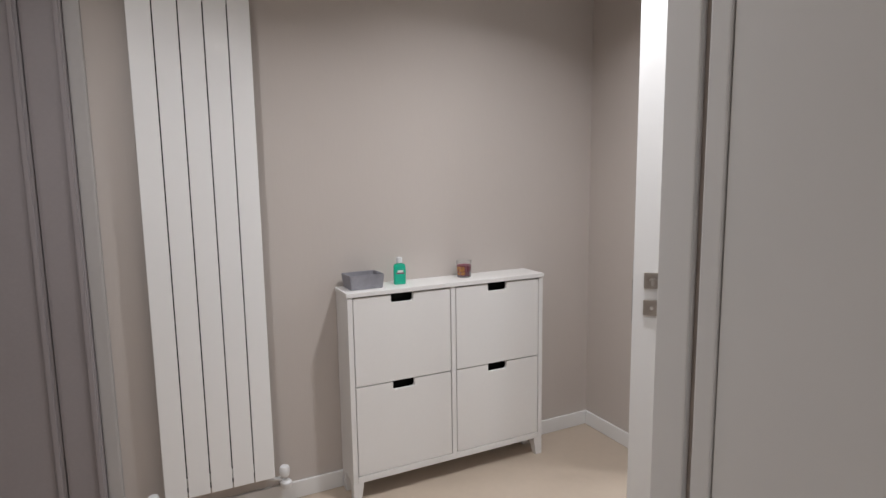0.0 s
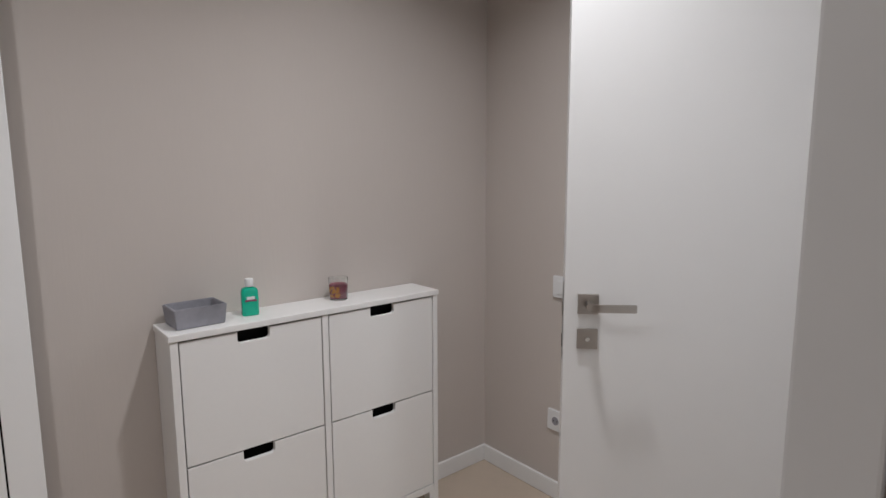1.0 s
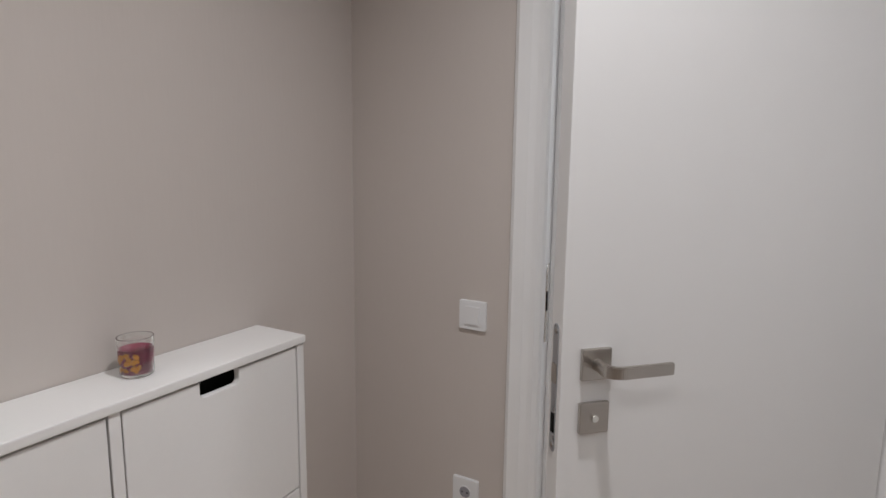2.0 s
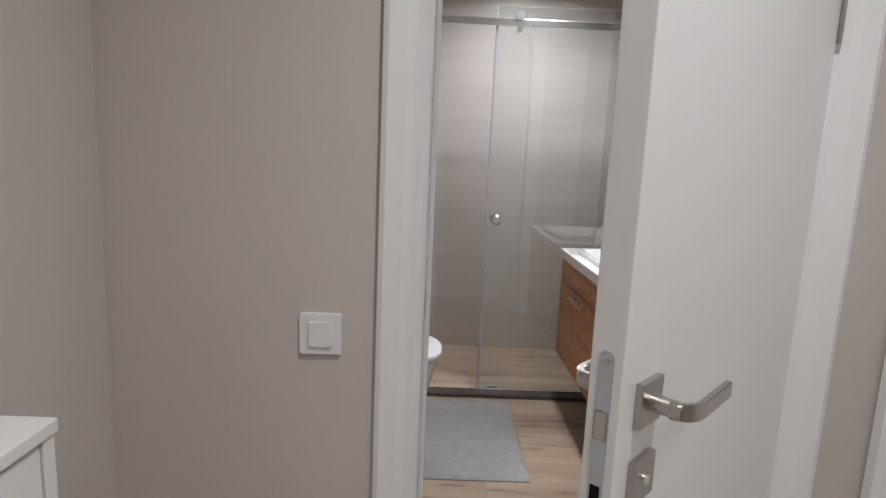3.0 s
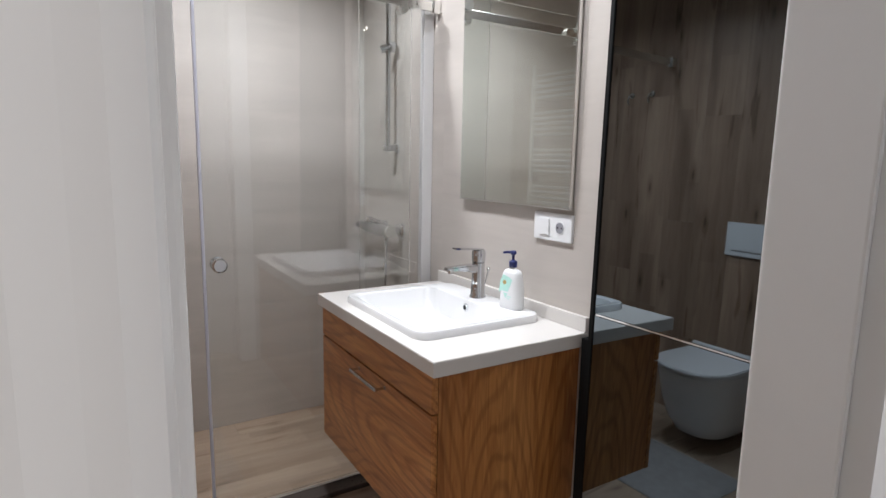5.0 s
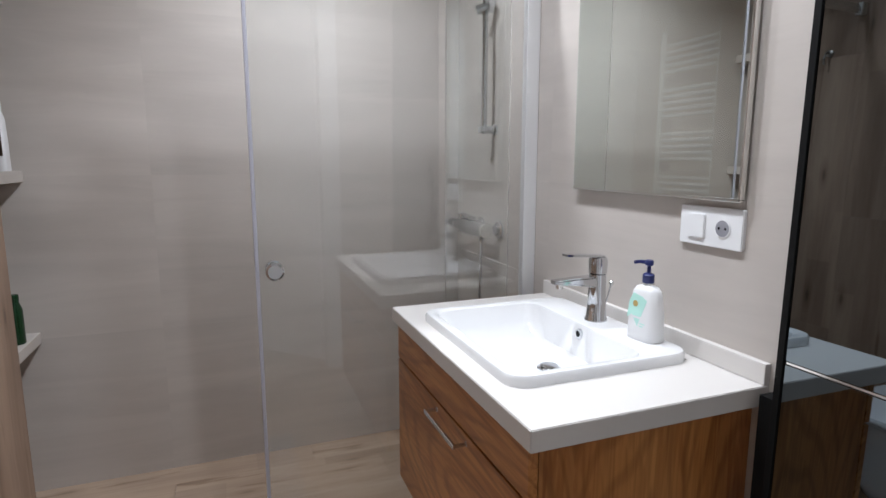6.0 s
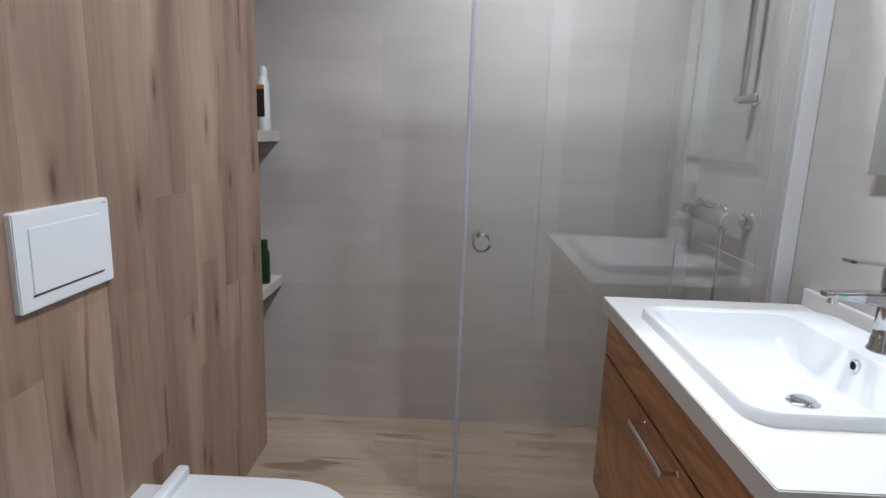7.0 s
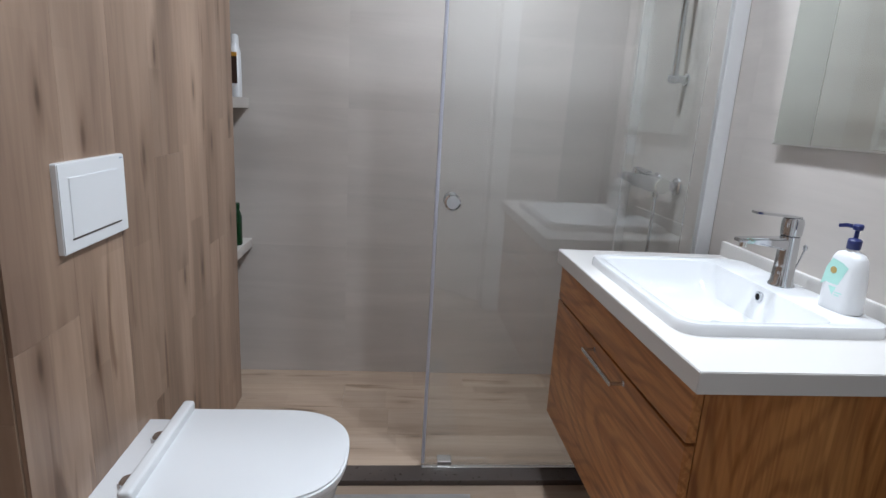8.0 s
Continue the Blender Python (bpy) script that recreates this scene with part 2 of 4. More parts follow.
def thing(name, label, category, at=(0, 0, 0), turn=0.0, group=""):
    ob = new(name)
    ob.empty_display_size = 0.05
    ob.matrix_world = pose(*at, 0, 0, turn)
    ob.matrix_basis = pose(*at, 0, 0, turn)
    tagged(ob, label, category, group)
    return ob


def piece(name, bm, mat, parent, label="", smooth=False):
    """A part in its parent's own axes."""
    ob = part(name, bm, mat, None, label, smooth)
    ob.parent = parent
    return ob


def box(lo, hi, bevel=0.0, seg=2, bm=None):
    bm2 = bmesh.new()
    bmesh.ops.create_cube(bm2, size=1.0)
    s = [hi[i] - lo[i] for i in range(3)]
    for v in bm2.verts:
        v.co = Vector([lo[i] + (v.co[i] + 0.5) * s[i] for i in range(3)])
    if bevel:
        bmesh.ops.bevel(bm2, geom=list(bm2.edges), offset=bevel, segments=seg, profile=0.6, affect="EDGES")
    return join(bm, bm2)


def join(bm, other):
    if bm is None:
        return other
    tmp = bpy.data.meshes.new("tmp")
    other.to_mesh(tmp)
    other.free()
    bm.from_mesh(tmp)
    bpy.data.meshes.remove(tmp)
    return bm


def lathe(profile, seg=32, at=(0, 0, 0), axis="z", bm=None, sx=1.0, sy=1.0):
    """Profile of (radius, height) turned round an axis; squeezed by sx, sy."""
    b = bmesh.new()
    rings = []
    for r, h in profile:
        ring = []
        for k in range(seg):
            a = 2 * math.pi * k / seg
            p = (r * math.cos(a) * sx, r * math.sin(a) * sy, h)
            if axis == "x":
                p = (h, p[0], p[1])
            elif axis == "y":
                p = (p[1], h, p[0])
            ring.append(b.verts.new((p[0] + at[0], p[1] + at[1], p[2] + at[2])))
        rings.append(ring)
    for lo, hi in zip(rings, rings[1:]):
        for k in range(seg):
            b.faces.new((lo[k], lo[(k + 1) % seg], hi[(k + 1) % seg], hi[k]))
    b.faces.new(list(reversed(rings[0])))
    b.faces.new(rings[-1])
    bmesh.ops.recalc_face_normals(b, faces=b.faces)
    return join(bm, b)


def tube(points, r, seg=14, bm=None, flat=None):
    """A round tube, or with flat=(w, h) a bar, along points."""
    b = bmesh.new()
    pts = [Vector(p) for p in points]
    rings = []
    for i, p in enumerate(pts):
        d = (pts[min(i + 1, len(pts) - 1)] - pts[max(i - 1, 0)]).normalized()
        up = Vector((0, 0, 1)) if abs(d.z) < 0.9 else Vector((0, 1, 0))
        side = d.cross(up).normalized()
        up = side.cross(d).normalized()
        if flat:
            w, h = flat
            offs = [(w, h), (-w, h), (-w, -h), (w, -h)]
            ring = [b.verts.new(p + side * a / 2 + up * c / 2) for a, c in offs]
        else:
            ring = [b.verts.new(p + (side * math.cos(t) + up * math.sin(t)) * r) for t in [2 * math.pi * k / seg for k in range(seg)]]
        rings.append(ring)
    n = len(rings[0])
    for lo, hi in zip(rings, rings[1:]):
        for k in range(n):
            b.faces.new((lo[k], lo[(k + 1) % n], hi[(k + 1) % n], hi[k]))
    b.faces.new(list(reversed(rings[0])))
    b.faces.new(rings[-1])
    bmesh.ops.recalc_face_normals(b, faces=b.faces)
    if flat:
        bmesh.ops.bevel(b, geom=list(b.edges), offset=min(flat) * 0.18, segments=2, affect="EDGES")
    return join(bm, b)


def rounded(x0, y0, x1, y1, r, seg=6, corners=(1, 1, 1, 1)):
    """Outline of a rectangle with rounded corners, counter-clockwise from (x0, y0)."""
    out = []
    for (cx, cy, a0, on) in ((x0, y0, 180, corners[0]), (x1, y0, 270, corners[1]), (x1, y1, 0, corners[2]), (x0, y1, 90, corners[3])):
        if not on:
            out.append((cx, cy))
            continue
        ox = cx + r if cx == x0 else cx - r
        oy = cy + r if cy == y0 else cy - r
        for k in range(seg + 1):
            a = radians(a0 + 90 * k / seg)
            out.append((ox + r * math.cos(a), oy + r * math.sin(a)))
    return out


def slab(outline, z0, z1, bevel=0.0, bm=None, place=None):
    """A flat outline made solid from z0 to z1; place turns (u, v, w) into a point."""
    b = bmesh.new()
    place = place or (lambda u, v, w: (u, v, w))
    low = [b.verts.new(place(u, v, z0)) for u, v in outline]
    top = [b.verts.new(place(u, v, z1)) for u, v in outline]
    b.faces.new(list(reversed(low)))
    cap = b.faces.new(top)
    n = len(outline)
    for k in range(n):
        b.faces.new((low[k], low[(k + 1) % n], top[(k + 1) % n], top[k]))
    bmesh.ops.recalc_face_normals(b, faces=b.faces)
    if bevel:
        bmesh.ops.bevel(b, geom=list(cap.edges), offset=bevel, segments=2, affect="EDGES")
    return join(bm, b)


def structure(name, bm, mat, label="", smooth=False):
    return tagged(part(name, bm, mat, None, label, smooth), kind="structure")


# ---- the plan ----
WB = 0.0              # hall face of the wall to the bathroom
TB = 0.147            # its thickness
DL, DR = 0.648, 1.4  # clear opening of the bathroom door
DH = 2.28
HX = 1.656            # hall's side wall with the second door
HY = -1.265           # corridor face of that block
BX = 1.868            # bathroom's basin wall
BY = 2.555            # shower's back wall
WX = 0.195            # face of the boxed-out oak-look wall
WY0, WY1 = 0.983, 2.295
RX = 0.07             # recessed part of that side
SZ = 0.014            # shower floor
HOOKS = (1.92, 2.06)
GY = 1.845            # shower glass

# hall shell
structure("wall_west", box((-0.12, -3.3, 0), (0, 0, HALL_H)), WALL, "greige textured wallpaper on the hall's long wall")
bm = box((-0.12, 0, 0), (DL - 0.02, TB, HALL_H))
box((DR + 0.02, 0, 0), (2.1, TB, HALL_H), bm=bm)
box((DL - 0.02, 0, DH + 0.02), (DR + 0.02, TB, HALL_H), bm=bm)
structure("wall_north", bm, WALL, "greige wallpapered wall pierced by the bathroom doorway")
D2A, D2B = -0.068, -0.905
bm = box((HX, D2A + 0.02, 0), (HX + 0.07, 0, HALL_H))
box((HX, HY, 0), (HX + 0.07, D2B - 0.02, HALL_H), bm=bm)
box((HX, D2B - 0.02, DH + 0.02), (HX + 0.07, D2A + 0.02, HALL_H), bm=bm)
structure("wall_east", bm, WALL, "greige wall round a closed white door")
D3A, D3B = 1.766, 2.57
bm = box((D3B + 0.02, HY, 0), (4.4, HY + 0.12, HALL_H))
box((HX + 0.07, HY, DH + 0.02), (D3B + 0.02, HY + 0.12, HALL_H), bm=bm)
structure("wall_corridor", bm, WALL, "greige corridor wall with a flush pale door")
structure("wall_south", box((-0.12, -3.42, 0), (4.4, -3.3, HALL_H)), WALL, "plain greige wall closing the corridor")
structure("wall_end", box((4.4, -3.42, 0), (4.52, 0.1, HALL_H)), WALL, "plain greige wall at the corridor's end")
structure("floor_hall", box((-0.12, -3.42, -0.06), (4.52, 0.02, 0)), HFLOOR, "smooth beige hall floor")
structure("ceiling_hall", box((-0.12, -3.42, HALL_H), (4.52, TB, HALL_H + 0.1)), CEIL, "white painted hall ceiling")

# bathroom shell, behind the tiles
structure("wall_bath_back", box((-0.1, BY, -0.02), (2.1, BY + 0.12, BATH_H)), GROUT, "greige cement-look tiles on the shower wall")
structure("wall_bath_right", box((BX, TB, -0.02), (BX + 0.14, BY, BATH_H)), GROUT, "greige cement-look tiles behind the washbasin")
structure("wall_bath_left", box((-0.12, TB, -0.02), (RX - 0.004, BY, BATH_H)), WGROUT, "recessed side wall of the bathroom")
structure("wall_boxed", box((RX - 0.004, WY0 + 0.004, -0.02), (WX - 0.009, WY1 - 0.004, BATH_H)), WGROUT, "boxed-out wall clad in upright oak-look tiles")
structure("floor_bath", box((-0.12, 0.02, -0.08), (2.0, BY + 0.02, -0.01)), WGROUT, "oak-look tiled bathroom floor")
structure("floor_shower", box((RX - 0.004, 1.79, -0.01), (BX, BY, SZ - 0.008)), WGROUT, "oak-look tiled shower floor")
structure("ceiling_bath", box((-0.12, TB, BATH_H), (2.1, BY + 0.12, BATH_H + 0.1)), CEIL, "white bathroom ceiling")
structure("wall_bath_front", box((DR + 0.02, TB, 0), (BX, TB + 0.012, BATH_H)), TILE, "tiled inner face beside the doorway")
structure("wall_bath_front_side", box((RX - 0.004, TB, 0), (DL - 0.02, TB + 0.012, BATH_H)), TILE, "tiled inner face beside the doorway")


def skirting(name, lo, hi):
    structure(name, box(lo, hi, 0.004), PAINT, "white painted skirting board")


skirting("baseboard_west", (0.0, -2.2, 0), (0.013, 0.0, 0.075))
skirting("baseboard_north", (0.013, -0.013, 0), (DL - 0.115, 0.0, 0.075))
skirting("baseboard_corner", (DR + 0.108, -0.013, 0), (HX, 0.0, 0.075))
skirting("baseboard_east", (HX - 0.013, HY, 0), (HX, D2B - 0.1, 0.075))


# ---- doors ----
def casing(name, u0, u1, inner, z1, place, label="white painted door casing with a rounded edge"):
    """An upright casing board between u0 and u1, proud of the wall; inner is the side next to the opening."""
    pr = [(0.0, 0.0), (0.0, 0.016), (0.012, 0.022), (0.05, 0.022), (0.07, 0.018), (0.085, 0.016), (0.1, 0.009), (0.105, 0.0)]
    w = abs(u1 - u0)
    pts = []
    for a, d in pr:
        a = a * w / 0.105
        pts.append((u0 + a if inner > 0 else u1 - a, d))
    b = bmesh.new()
    low = [b.verts.new(place(u, d, 0.0)) for u, d in pts]
    top = [b.verts.new(place(u, d, z1)) for u, d in pts]
    b.faces.new(low)
    b.faces.new(top)
    for k in range(len(pts)):
        j = (k + 1) % len(pts)
        b.faces.new((low[k], low[j], top[j], top[k]))
    bmesh.ops.recalc_face_normals(b, faces=b.faces)
    return structure(name, b, PAINT, label)


north = lambda u, d, z: (u, WB - d, z)
east = lambda u, d, z: (HX - d, u, z)
casing("door_1_casing", DL - 0.096, DL, 1, DH + 0.1, north)
casing("door_1_casing_hinge", DR, DR + 0.1, -1, DH + 0.1, north)
casing("door_2_casing", D2A, -0.003, -1, DH + 0.1, lambda u, d, z: (HX - 2 * d, u, z))
casing("door_2_casing_hinge", D2B - 0.1, D2B, 1, DH + 0.1, east)
structure("door_1_head", box((DL - 0.108, -0.02, DH), (DR + 0.1, 0.0, DH + 0.1), 0.004), PAINT, "white door head casing")
structure("door_2_head", box((HX - 0.046, D2B - 0.1, DH), (HX, -0.003, DH + 0.1), 0.004), PAINT, "white door head casing")
for nm, ya, yb in (("door_2_jamb", D2A, D2A + 0.02), ("door_2_jamb_hinge", D2B - 0.02, D2B - 0.003)):
    structure(nm, box((HX - 0.002, ya + 0.0015, 0), (HX + 0.07, yb, DH + 0.02)), PAINT, "white door jamb")
# jamb linings with a rebate on the hall side
for nm, xa, xb, rb in (("door_1_jamb", DL - 0.02, DL, 0.012), ("door_1_jamb_hinge", DR, DR + 0.02, -0.012)):
    bm = box((xa, -0.002, 0), (xb, TB + 0.02, DH + 0.02), 0.002)
    box((min(xb, xb + rb) if rb > 0 else xa + rb, 0.045, 0), (xb + rb if rb > 0 else xa, TB + 0.02, DH), 0.004, bm=bm)
    structure(nm, bm, PAINT, "white door jamb with a rebate")
structure("door_1_jamb_head", box((DL, 0.0, DH), (DR, TB + 0.02, DH + 0.02)), PAINT)
structure("door_1_trim", box((DL - 0.09, TB + 0.012, 0), (DL - 0.02, TB + 0.026, DH + 0.09), 0.004), PAINT)
structure("door_1_trim_hinge", box((DR + 0.02, TB + 0.012, 0), (DR + 0.09, TB + 0.026, DH + 0.09), 0.004), PAINT)


def lever_set(leaf, x, z, out, toward, key):
    """Square rose, bent flat lever and lock plate on a leaf's face; out: +1 or -1 along y, toward: lever's way along x."""
    y = 0.0 if out < 0 else 0.04
    s = out

    def yy(a, b):
        return (min(y + s * a, y + s * b), max(y + s * a, y + s * b))

    y0, y1 = yy(0, 0.009)
    handle = piece("door_handle", box((x - 0.0275, y0, z - 0.0275), (x + 0.0275, y1, z + 0.0275), 0.0015), NICKEL, leaf, "brushed nickel lever on a square rose")
    piece("neck", lathe([(0.0105, y + s * 0.009), (0.0105, y + s * 0.045)], 20, (x, 0, z), "y"), NICKEL, handle, smooth=True)
    pts = []
    for k in range(8):
        a = radians(90 * k / 7)
        pts.append((x + toward * (0.028 - 0.028 * math.cos(a)) - toward * 0.004, y + s * (0.03 + 0.026 * math.sin(a)), z))
    pts.append((x + toward * 0.116, y + s * 0.054, z))
    piece("lever", tube(pts, 0, flat=(0.009, 0.021)), NICKEL, handle)
    zk = z - 0.096
    plate = piece("lock_plate", box((x - 0.0275, y0, zk - 0.0275), (x + 0.0275, y1, zk + 0.0275), 0.0015), NICKEL, leaf, "square brushed nickel lock plate")
    if key == "slot":
        piece("release", lathe([(0.0065, y + s * 0.009), (0.006, y + s * 0.013)], 18, (x, 0, zk), "y"), STEEL, plate, smooth=True)
    elif key == "turn":
        piece("thumb_turn", lathe([(0.011, y + s * 0.009), (0.011, y + s * 0.026), (0.009, y + s * 0.03)], 20, (x, 0, zk), "y"), NICKEL, plate, smooth=True)
    else:
        ya, yb = yy(0.009, 0.0108)
        bmk = lathe([(0.0088, ya), (0.0088, yb)], 20, (x, 0, zk + 0.008), "y")
        box((x - 0.0048, ya, zk - 0.018), (x + 0.0048, yb, zk + 0.006), bm=bmk)
        piece("cylinder", bmk, DARKF, plate, "dark euro-cylinder keyhole")


def leaf_door(name, label, at, turn, width, key_out, key_in, lock_edge, back=0.047, height=0.992):
    d = thing(name, label, "door", at, turn)
    d["kind"] = "structure"
    leaf = piece("leaf", box((-width, 0, 0.008), (0, 0.04, DH + 0.005), 0.002), PAINT, d)
    lever_set(d, -width + back, height, -1, 1, key_out)
    lever_set(d, -width + back, height, 1, 1, key_in)
    if lock_edge:
        o = slab(rounded(-0.009, 0.83, 0.009, 1.06, 0.0085), -width - 0.0015, -width + 0.001, place=lambda u, v, w: (w, 0.02 + u, v))
        strip = piece("lock_strip", o, LOCK, d, "steel mortice strip with rounded ends")
        piece("latch", box((-width - 0.004, 0.012, 0.955), (-width, 0.028, 0.99), 0.002), NICKEL, strip)
        piece("bolt_slot", box((-width - 0.0022, 0.014, 0.865), (-width - 0.001, 0.026, 0.9)), BLACK, strip)
        for zz in (0.842, 1.047):
            piece("screw", lathe([(0.0042, -width - 0.0026), (0.0042, -width - 0.001)], 14, (0, 0.02, zz), "x"), NICKEL, strip)
    for zz in (0.25, 1.55):
        piece("hinge", lathe([(0.005, zz - 0.045), (0.005, zz + 0.045)], 14, (0.003, -0.004, 0)), NICKEL, d, "slim steel hinge barrel", smooth=True)
    return d


leaf_door("door_1", "white flush bathroom door standing half open", (1.403, -0.024, 0), 44.6, 0.747, "slot", "turn", True, 0.063)
# the second door, closed in the side wall: its hall face looks towards the wall with the radiator
d2 = leaf_door("door_2", "closed white flush door with a keyhole plate", (HX + 0.012, D2B - 0.004, 0), -90, abs(D2B - D2A) + 0.004, "key", "key", False, 0.047, 0.971)
structure("door_3", box((D3A + 0.002, HY - 0.004, 0.008), (D3B - 0.003, HY + 0.036, DH + 0.004), 0.0015), PAINT, "closed pale flush door in the corridor wall")
structure("door_3_board", box((HX, HY - 0.014, 0), (D3A - 0.046, HY, DH + 0.1), 0.003), PAINT, "broad white casing board at the corner")
structure("door_3_casing", box((D3A - 0.034, HY - 0.009, 0), (D3A, HY + 0.03, DH + 0.03), 0.003), PAINT, "narrow white casing strip")
structure("door_3_casing_far", box((D3B, HY - 0.009, 0), (D3B + 0.035, HY + 0.03, DH + 0.03), 0.003), PAINT, "narrow white casing strip")
structure("door_3_head", box((D3A, HY - 0.009, DH + 0.006), (D3B, HY + 0.03, DH + 0.03), 0.003), PAINT, "narrow white casing strip")

# entrance door at the end of the long wall
ed = thing("door_4", "taupe metal entrance door with ribbed casing", "door", (0, -2.21, 0))
ed["kind"] = "structure"
piece("casing_board", box((0.001, -0.05, 0), (0.03, 0.0, DH + 0.08), 0.008), TAUPE, ed, "pale grey casing edge")
piece("frame", box((0.001, -0.17, 0), (0.04, -0.051, DH + 0.06), 0.012), ENTRY, ed, "taupe metal door frame")
piece("frame_rib", box((0.04, -0.075, 0), (0.052, -0.058, DH + 0.05), 0.004), ENTRY, ed)
piece("leaf", box((0.001, -1.02, 0.01), (0.03, -0.172, DH), 0.006), ENTRY, ed)
piece("leaf_rib", box((0.03, -0.2, 0.01), (0.04, -0.183, DH), 0.004), ENTRY, ed)


# ---- hall things ----
def panel_radiator():
    r = thing("radiator", "tall white vertical panel radiator on the wall", "radiator", (0, -2.078, 0))
    n, pitch, z0, z1 = 5, 0.0815, 0.145, 2.06
    for k in range(n):
        piece("panel", box((0.045, k * pitch + 0.002, z0), (0.068, (k + 1) * pitch - 0.002, z1), 0.0025), RADI, r)
    for zz in (z0 + 0.03, z1 - 0.07):
        piece("header", box((0.022, 0.006, zz), (0.046, n * pitch - 0.006, zz + 0.04), 0.006), RADI, r)
    # Black sheet behind the panels paints the shade in their gaps.
    piece("gap_shade", box((0.03, 0.003, z0 + 0.01), (0.044, n * pitch - 0.003, z1 - 0.01)), BLACK, r, "black sheet standing in for shade between the panels")
    for k, yy in ((0, -0.03), (1, n * pitch + 0.03)):
        v = piece("valve", lathe([(0.012, 0.0), (0.017, 0.004), (0.02, 0.012), (0.021, 0.035), (0.017, 0.045), (0.008, 0.048)], 22, (0.055, yy + (0.008 if k else -0.008), 0.135)), PLAST, r, "white valve head", True)
        piece("valve_body", tube([(0.034, yy * 0.0 + (n * pitch - 0.02 if k else 0.02), 0.19), (0.034, (n * pitch - 0.02 if k else 0.02), 0.13), (0.05, yy, 0.125), (0.055, yy, 0.14)], 0.009), PLAST, v, smooth=True)
        piece("collar", lathe([(0.018, 0.05), (0.022, 0.056), (0.022, 0.075), (0.016, 0.082)], 20, (0.062, yy + 0.012, 0.03 + 0.01), "z"), PLAST, v, smooth=True)
        piece("pipe", tube([(0.055, yy, 0.13), (0.055, yy, 0.1), (0.03, yy, 0.085), (0.0, yy, 0.085)], 0.008), PLAST, v, smooth=True)
    for zz in (0.4, 1.8):
        piece("bracket", box((0.0, 0.1, zz), (0.024, 0.14, zz + 0.03)), PLAST, r)
    return r


panel_radiator()


def notched_door(w, h, nw, nh, at):
    """A flap w by h with a rounded notch in its upper edge; at: centre of the notch."""
    out = [(0, 0), (w, 0), (w, h)]
    a, b = at - nw / 2, at + nw / 2
    r = 0.012
    out.append((b, h))
    for k in range(6):
        t = radians(90 * k / 5)
        out.append((b - r + r * math.cos(t), h - nh + r - r * math.sin(t)))
    for k in range(6):
        t = radians(90 * k / 5)
        out.append((a + r - r * math.sin(t), h - nh + r - r * math.cos(t)))
    out += [(a, h), (0, h)]
    return out


def shoe_cabinet():
    c = thing("shoe_cabinet", "white slim shoe cabinet with four tilting flaps and cut-out grips", "cabinet", (0, -1.378, 0))
    W, D, H = 0.962, 0.17, 0.9
    piece("top", box((0.002, 0.0, H - 0.02), (D + 0.004, W, H), 0.003), LACQ, c)
    for y0 in (0.004, W - 0.026):
        piece("side_panel", box((0.004, y0, 0.085), (D, y0 + 0.022, H - 0.021), 0.002), LACQ, c)
    piece("divider", box((0.02, W / 2 - 0.011, 0.11), (D - 0.001, W / 2 + 0.011, H - 0.021), 0.0015), LACQ, c)
    # Solid black block gives the cut-outs their interior shade.
    piece("inside", box((0.01, 0.027, 0.112), (D - 0.05, W - 0.027, H - 0.022)), BLACK, c, "black block painting the shaded inside behind the grips")
    piece("base_rail", box((0.02, 0.027, 0.085), (D, W - 0.027, 0.112), 0.002), LACQ, c)
    for y0 in (0.0295, W / 2 + 0.0145):
        w = W / 2 - 0.0145 - 0.0295
        for z0, z1 in ((0.1155, 0.4985), (0.5035, 0.8745)):
            o = slab(notched_door(w, z1 - z0, 0.1, 0.034, w / 2 - 0.0065), D - 0.018, D - 0.002, 0.001, place=lambda u, v, t: (t, y0 + u, z0 + v))
            piece("flap", o, LACQ, c)
    for y0 in (0.004, W - 0.05):
        for x0 in (0.01, D - 0.045):
            b = box((x0, y0, 0.0), (x0 + 0.045, y0 + 0.046, 0.085))
            for v in b.verts:
                if v.co.z < 0.01:
                    v.co.y += 0.014 if (v.co.y < y0 + 0.02 and y0 > 0.1) else (-0.014 if (v.co.y > y0 + 0.02 and y0 < 0.1) else 0)
                    v.co.x += 0.012 if v.co.x < x0 + 0.02 else 0
            piece("leg", b, LACQ, c)
    return c


shoe_cabinet()
CT = 0.9


def concrete_tray():
    t = thing("concrete_tray", "rectangular grey concrete box standing empty on the shoe cabinet", "box", (0.078, -1.276, CT + 0.0005), 2)
    b = bmesh.new()
    lv = []
    for hx, hy, z in ((0.051, 0.069, 0), (0.056, 0.0755, 0.06), (0.0475, 0.067, 0.06), (0.045, 0.0635, 0.009)):
        lv.append([b.verts.new((x, y, z)) for x, y in ((-hx, -hy), (hx, -hy), (hx, hy), (-hx, hy))])
    b.faces.new(list(reversed(lv[0])))
    for lo, hi in zip(lv, lv[1:]):
        for k in range(4):
            b.faces.new((lo[k], lo[(k + 1) % 4], hi[(k + 1) % 4], hi[k]))
    b.faces.new(lv[-1])
    bmesh.ops.bevel(b, geom=list(b.edges), offset=0.0022, segments=2, affect="EDGES")
    piece("box_body", b, CONCR, t)


concrete_tray()


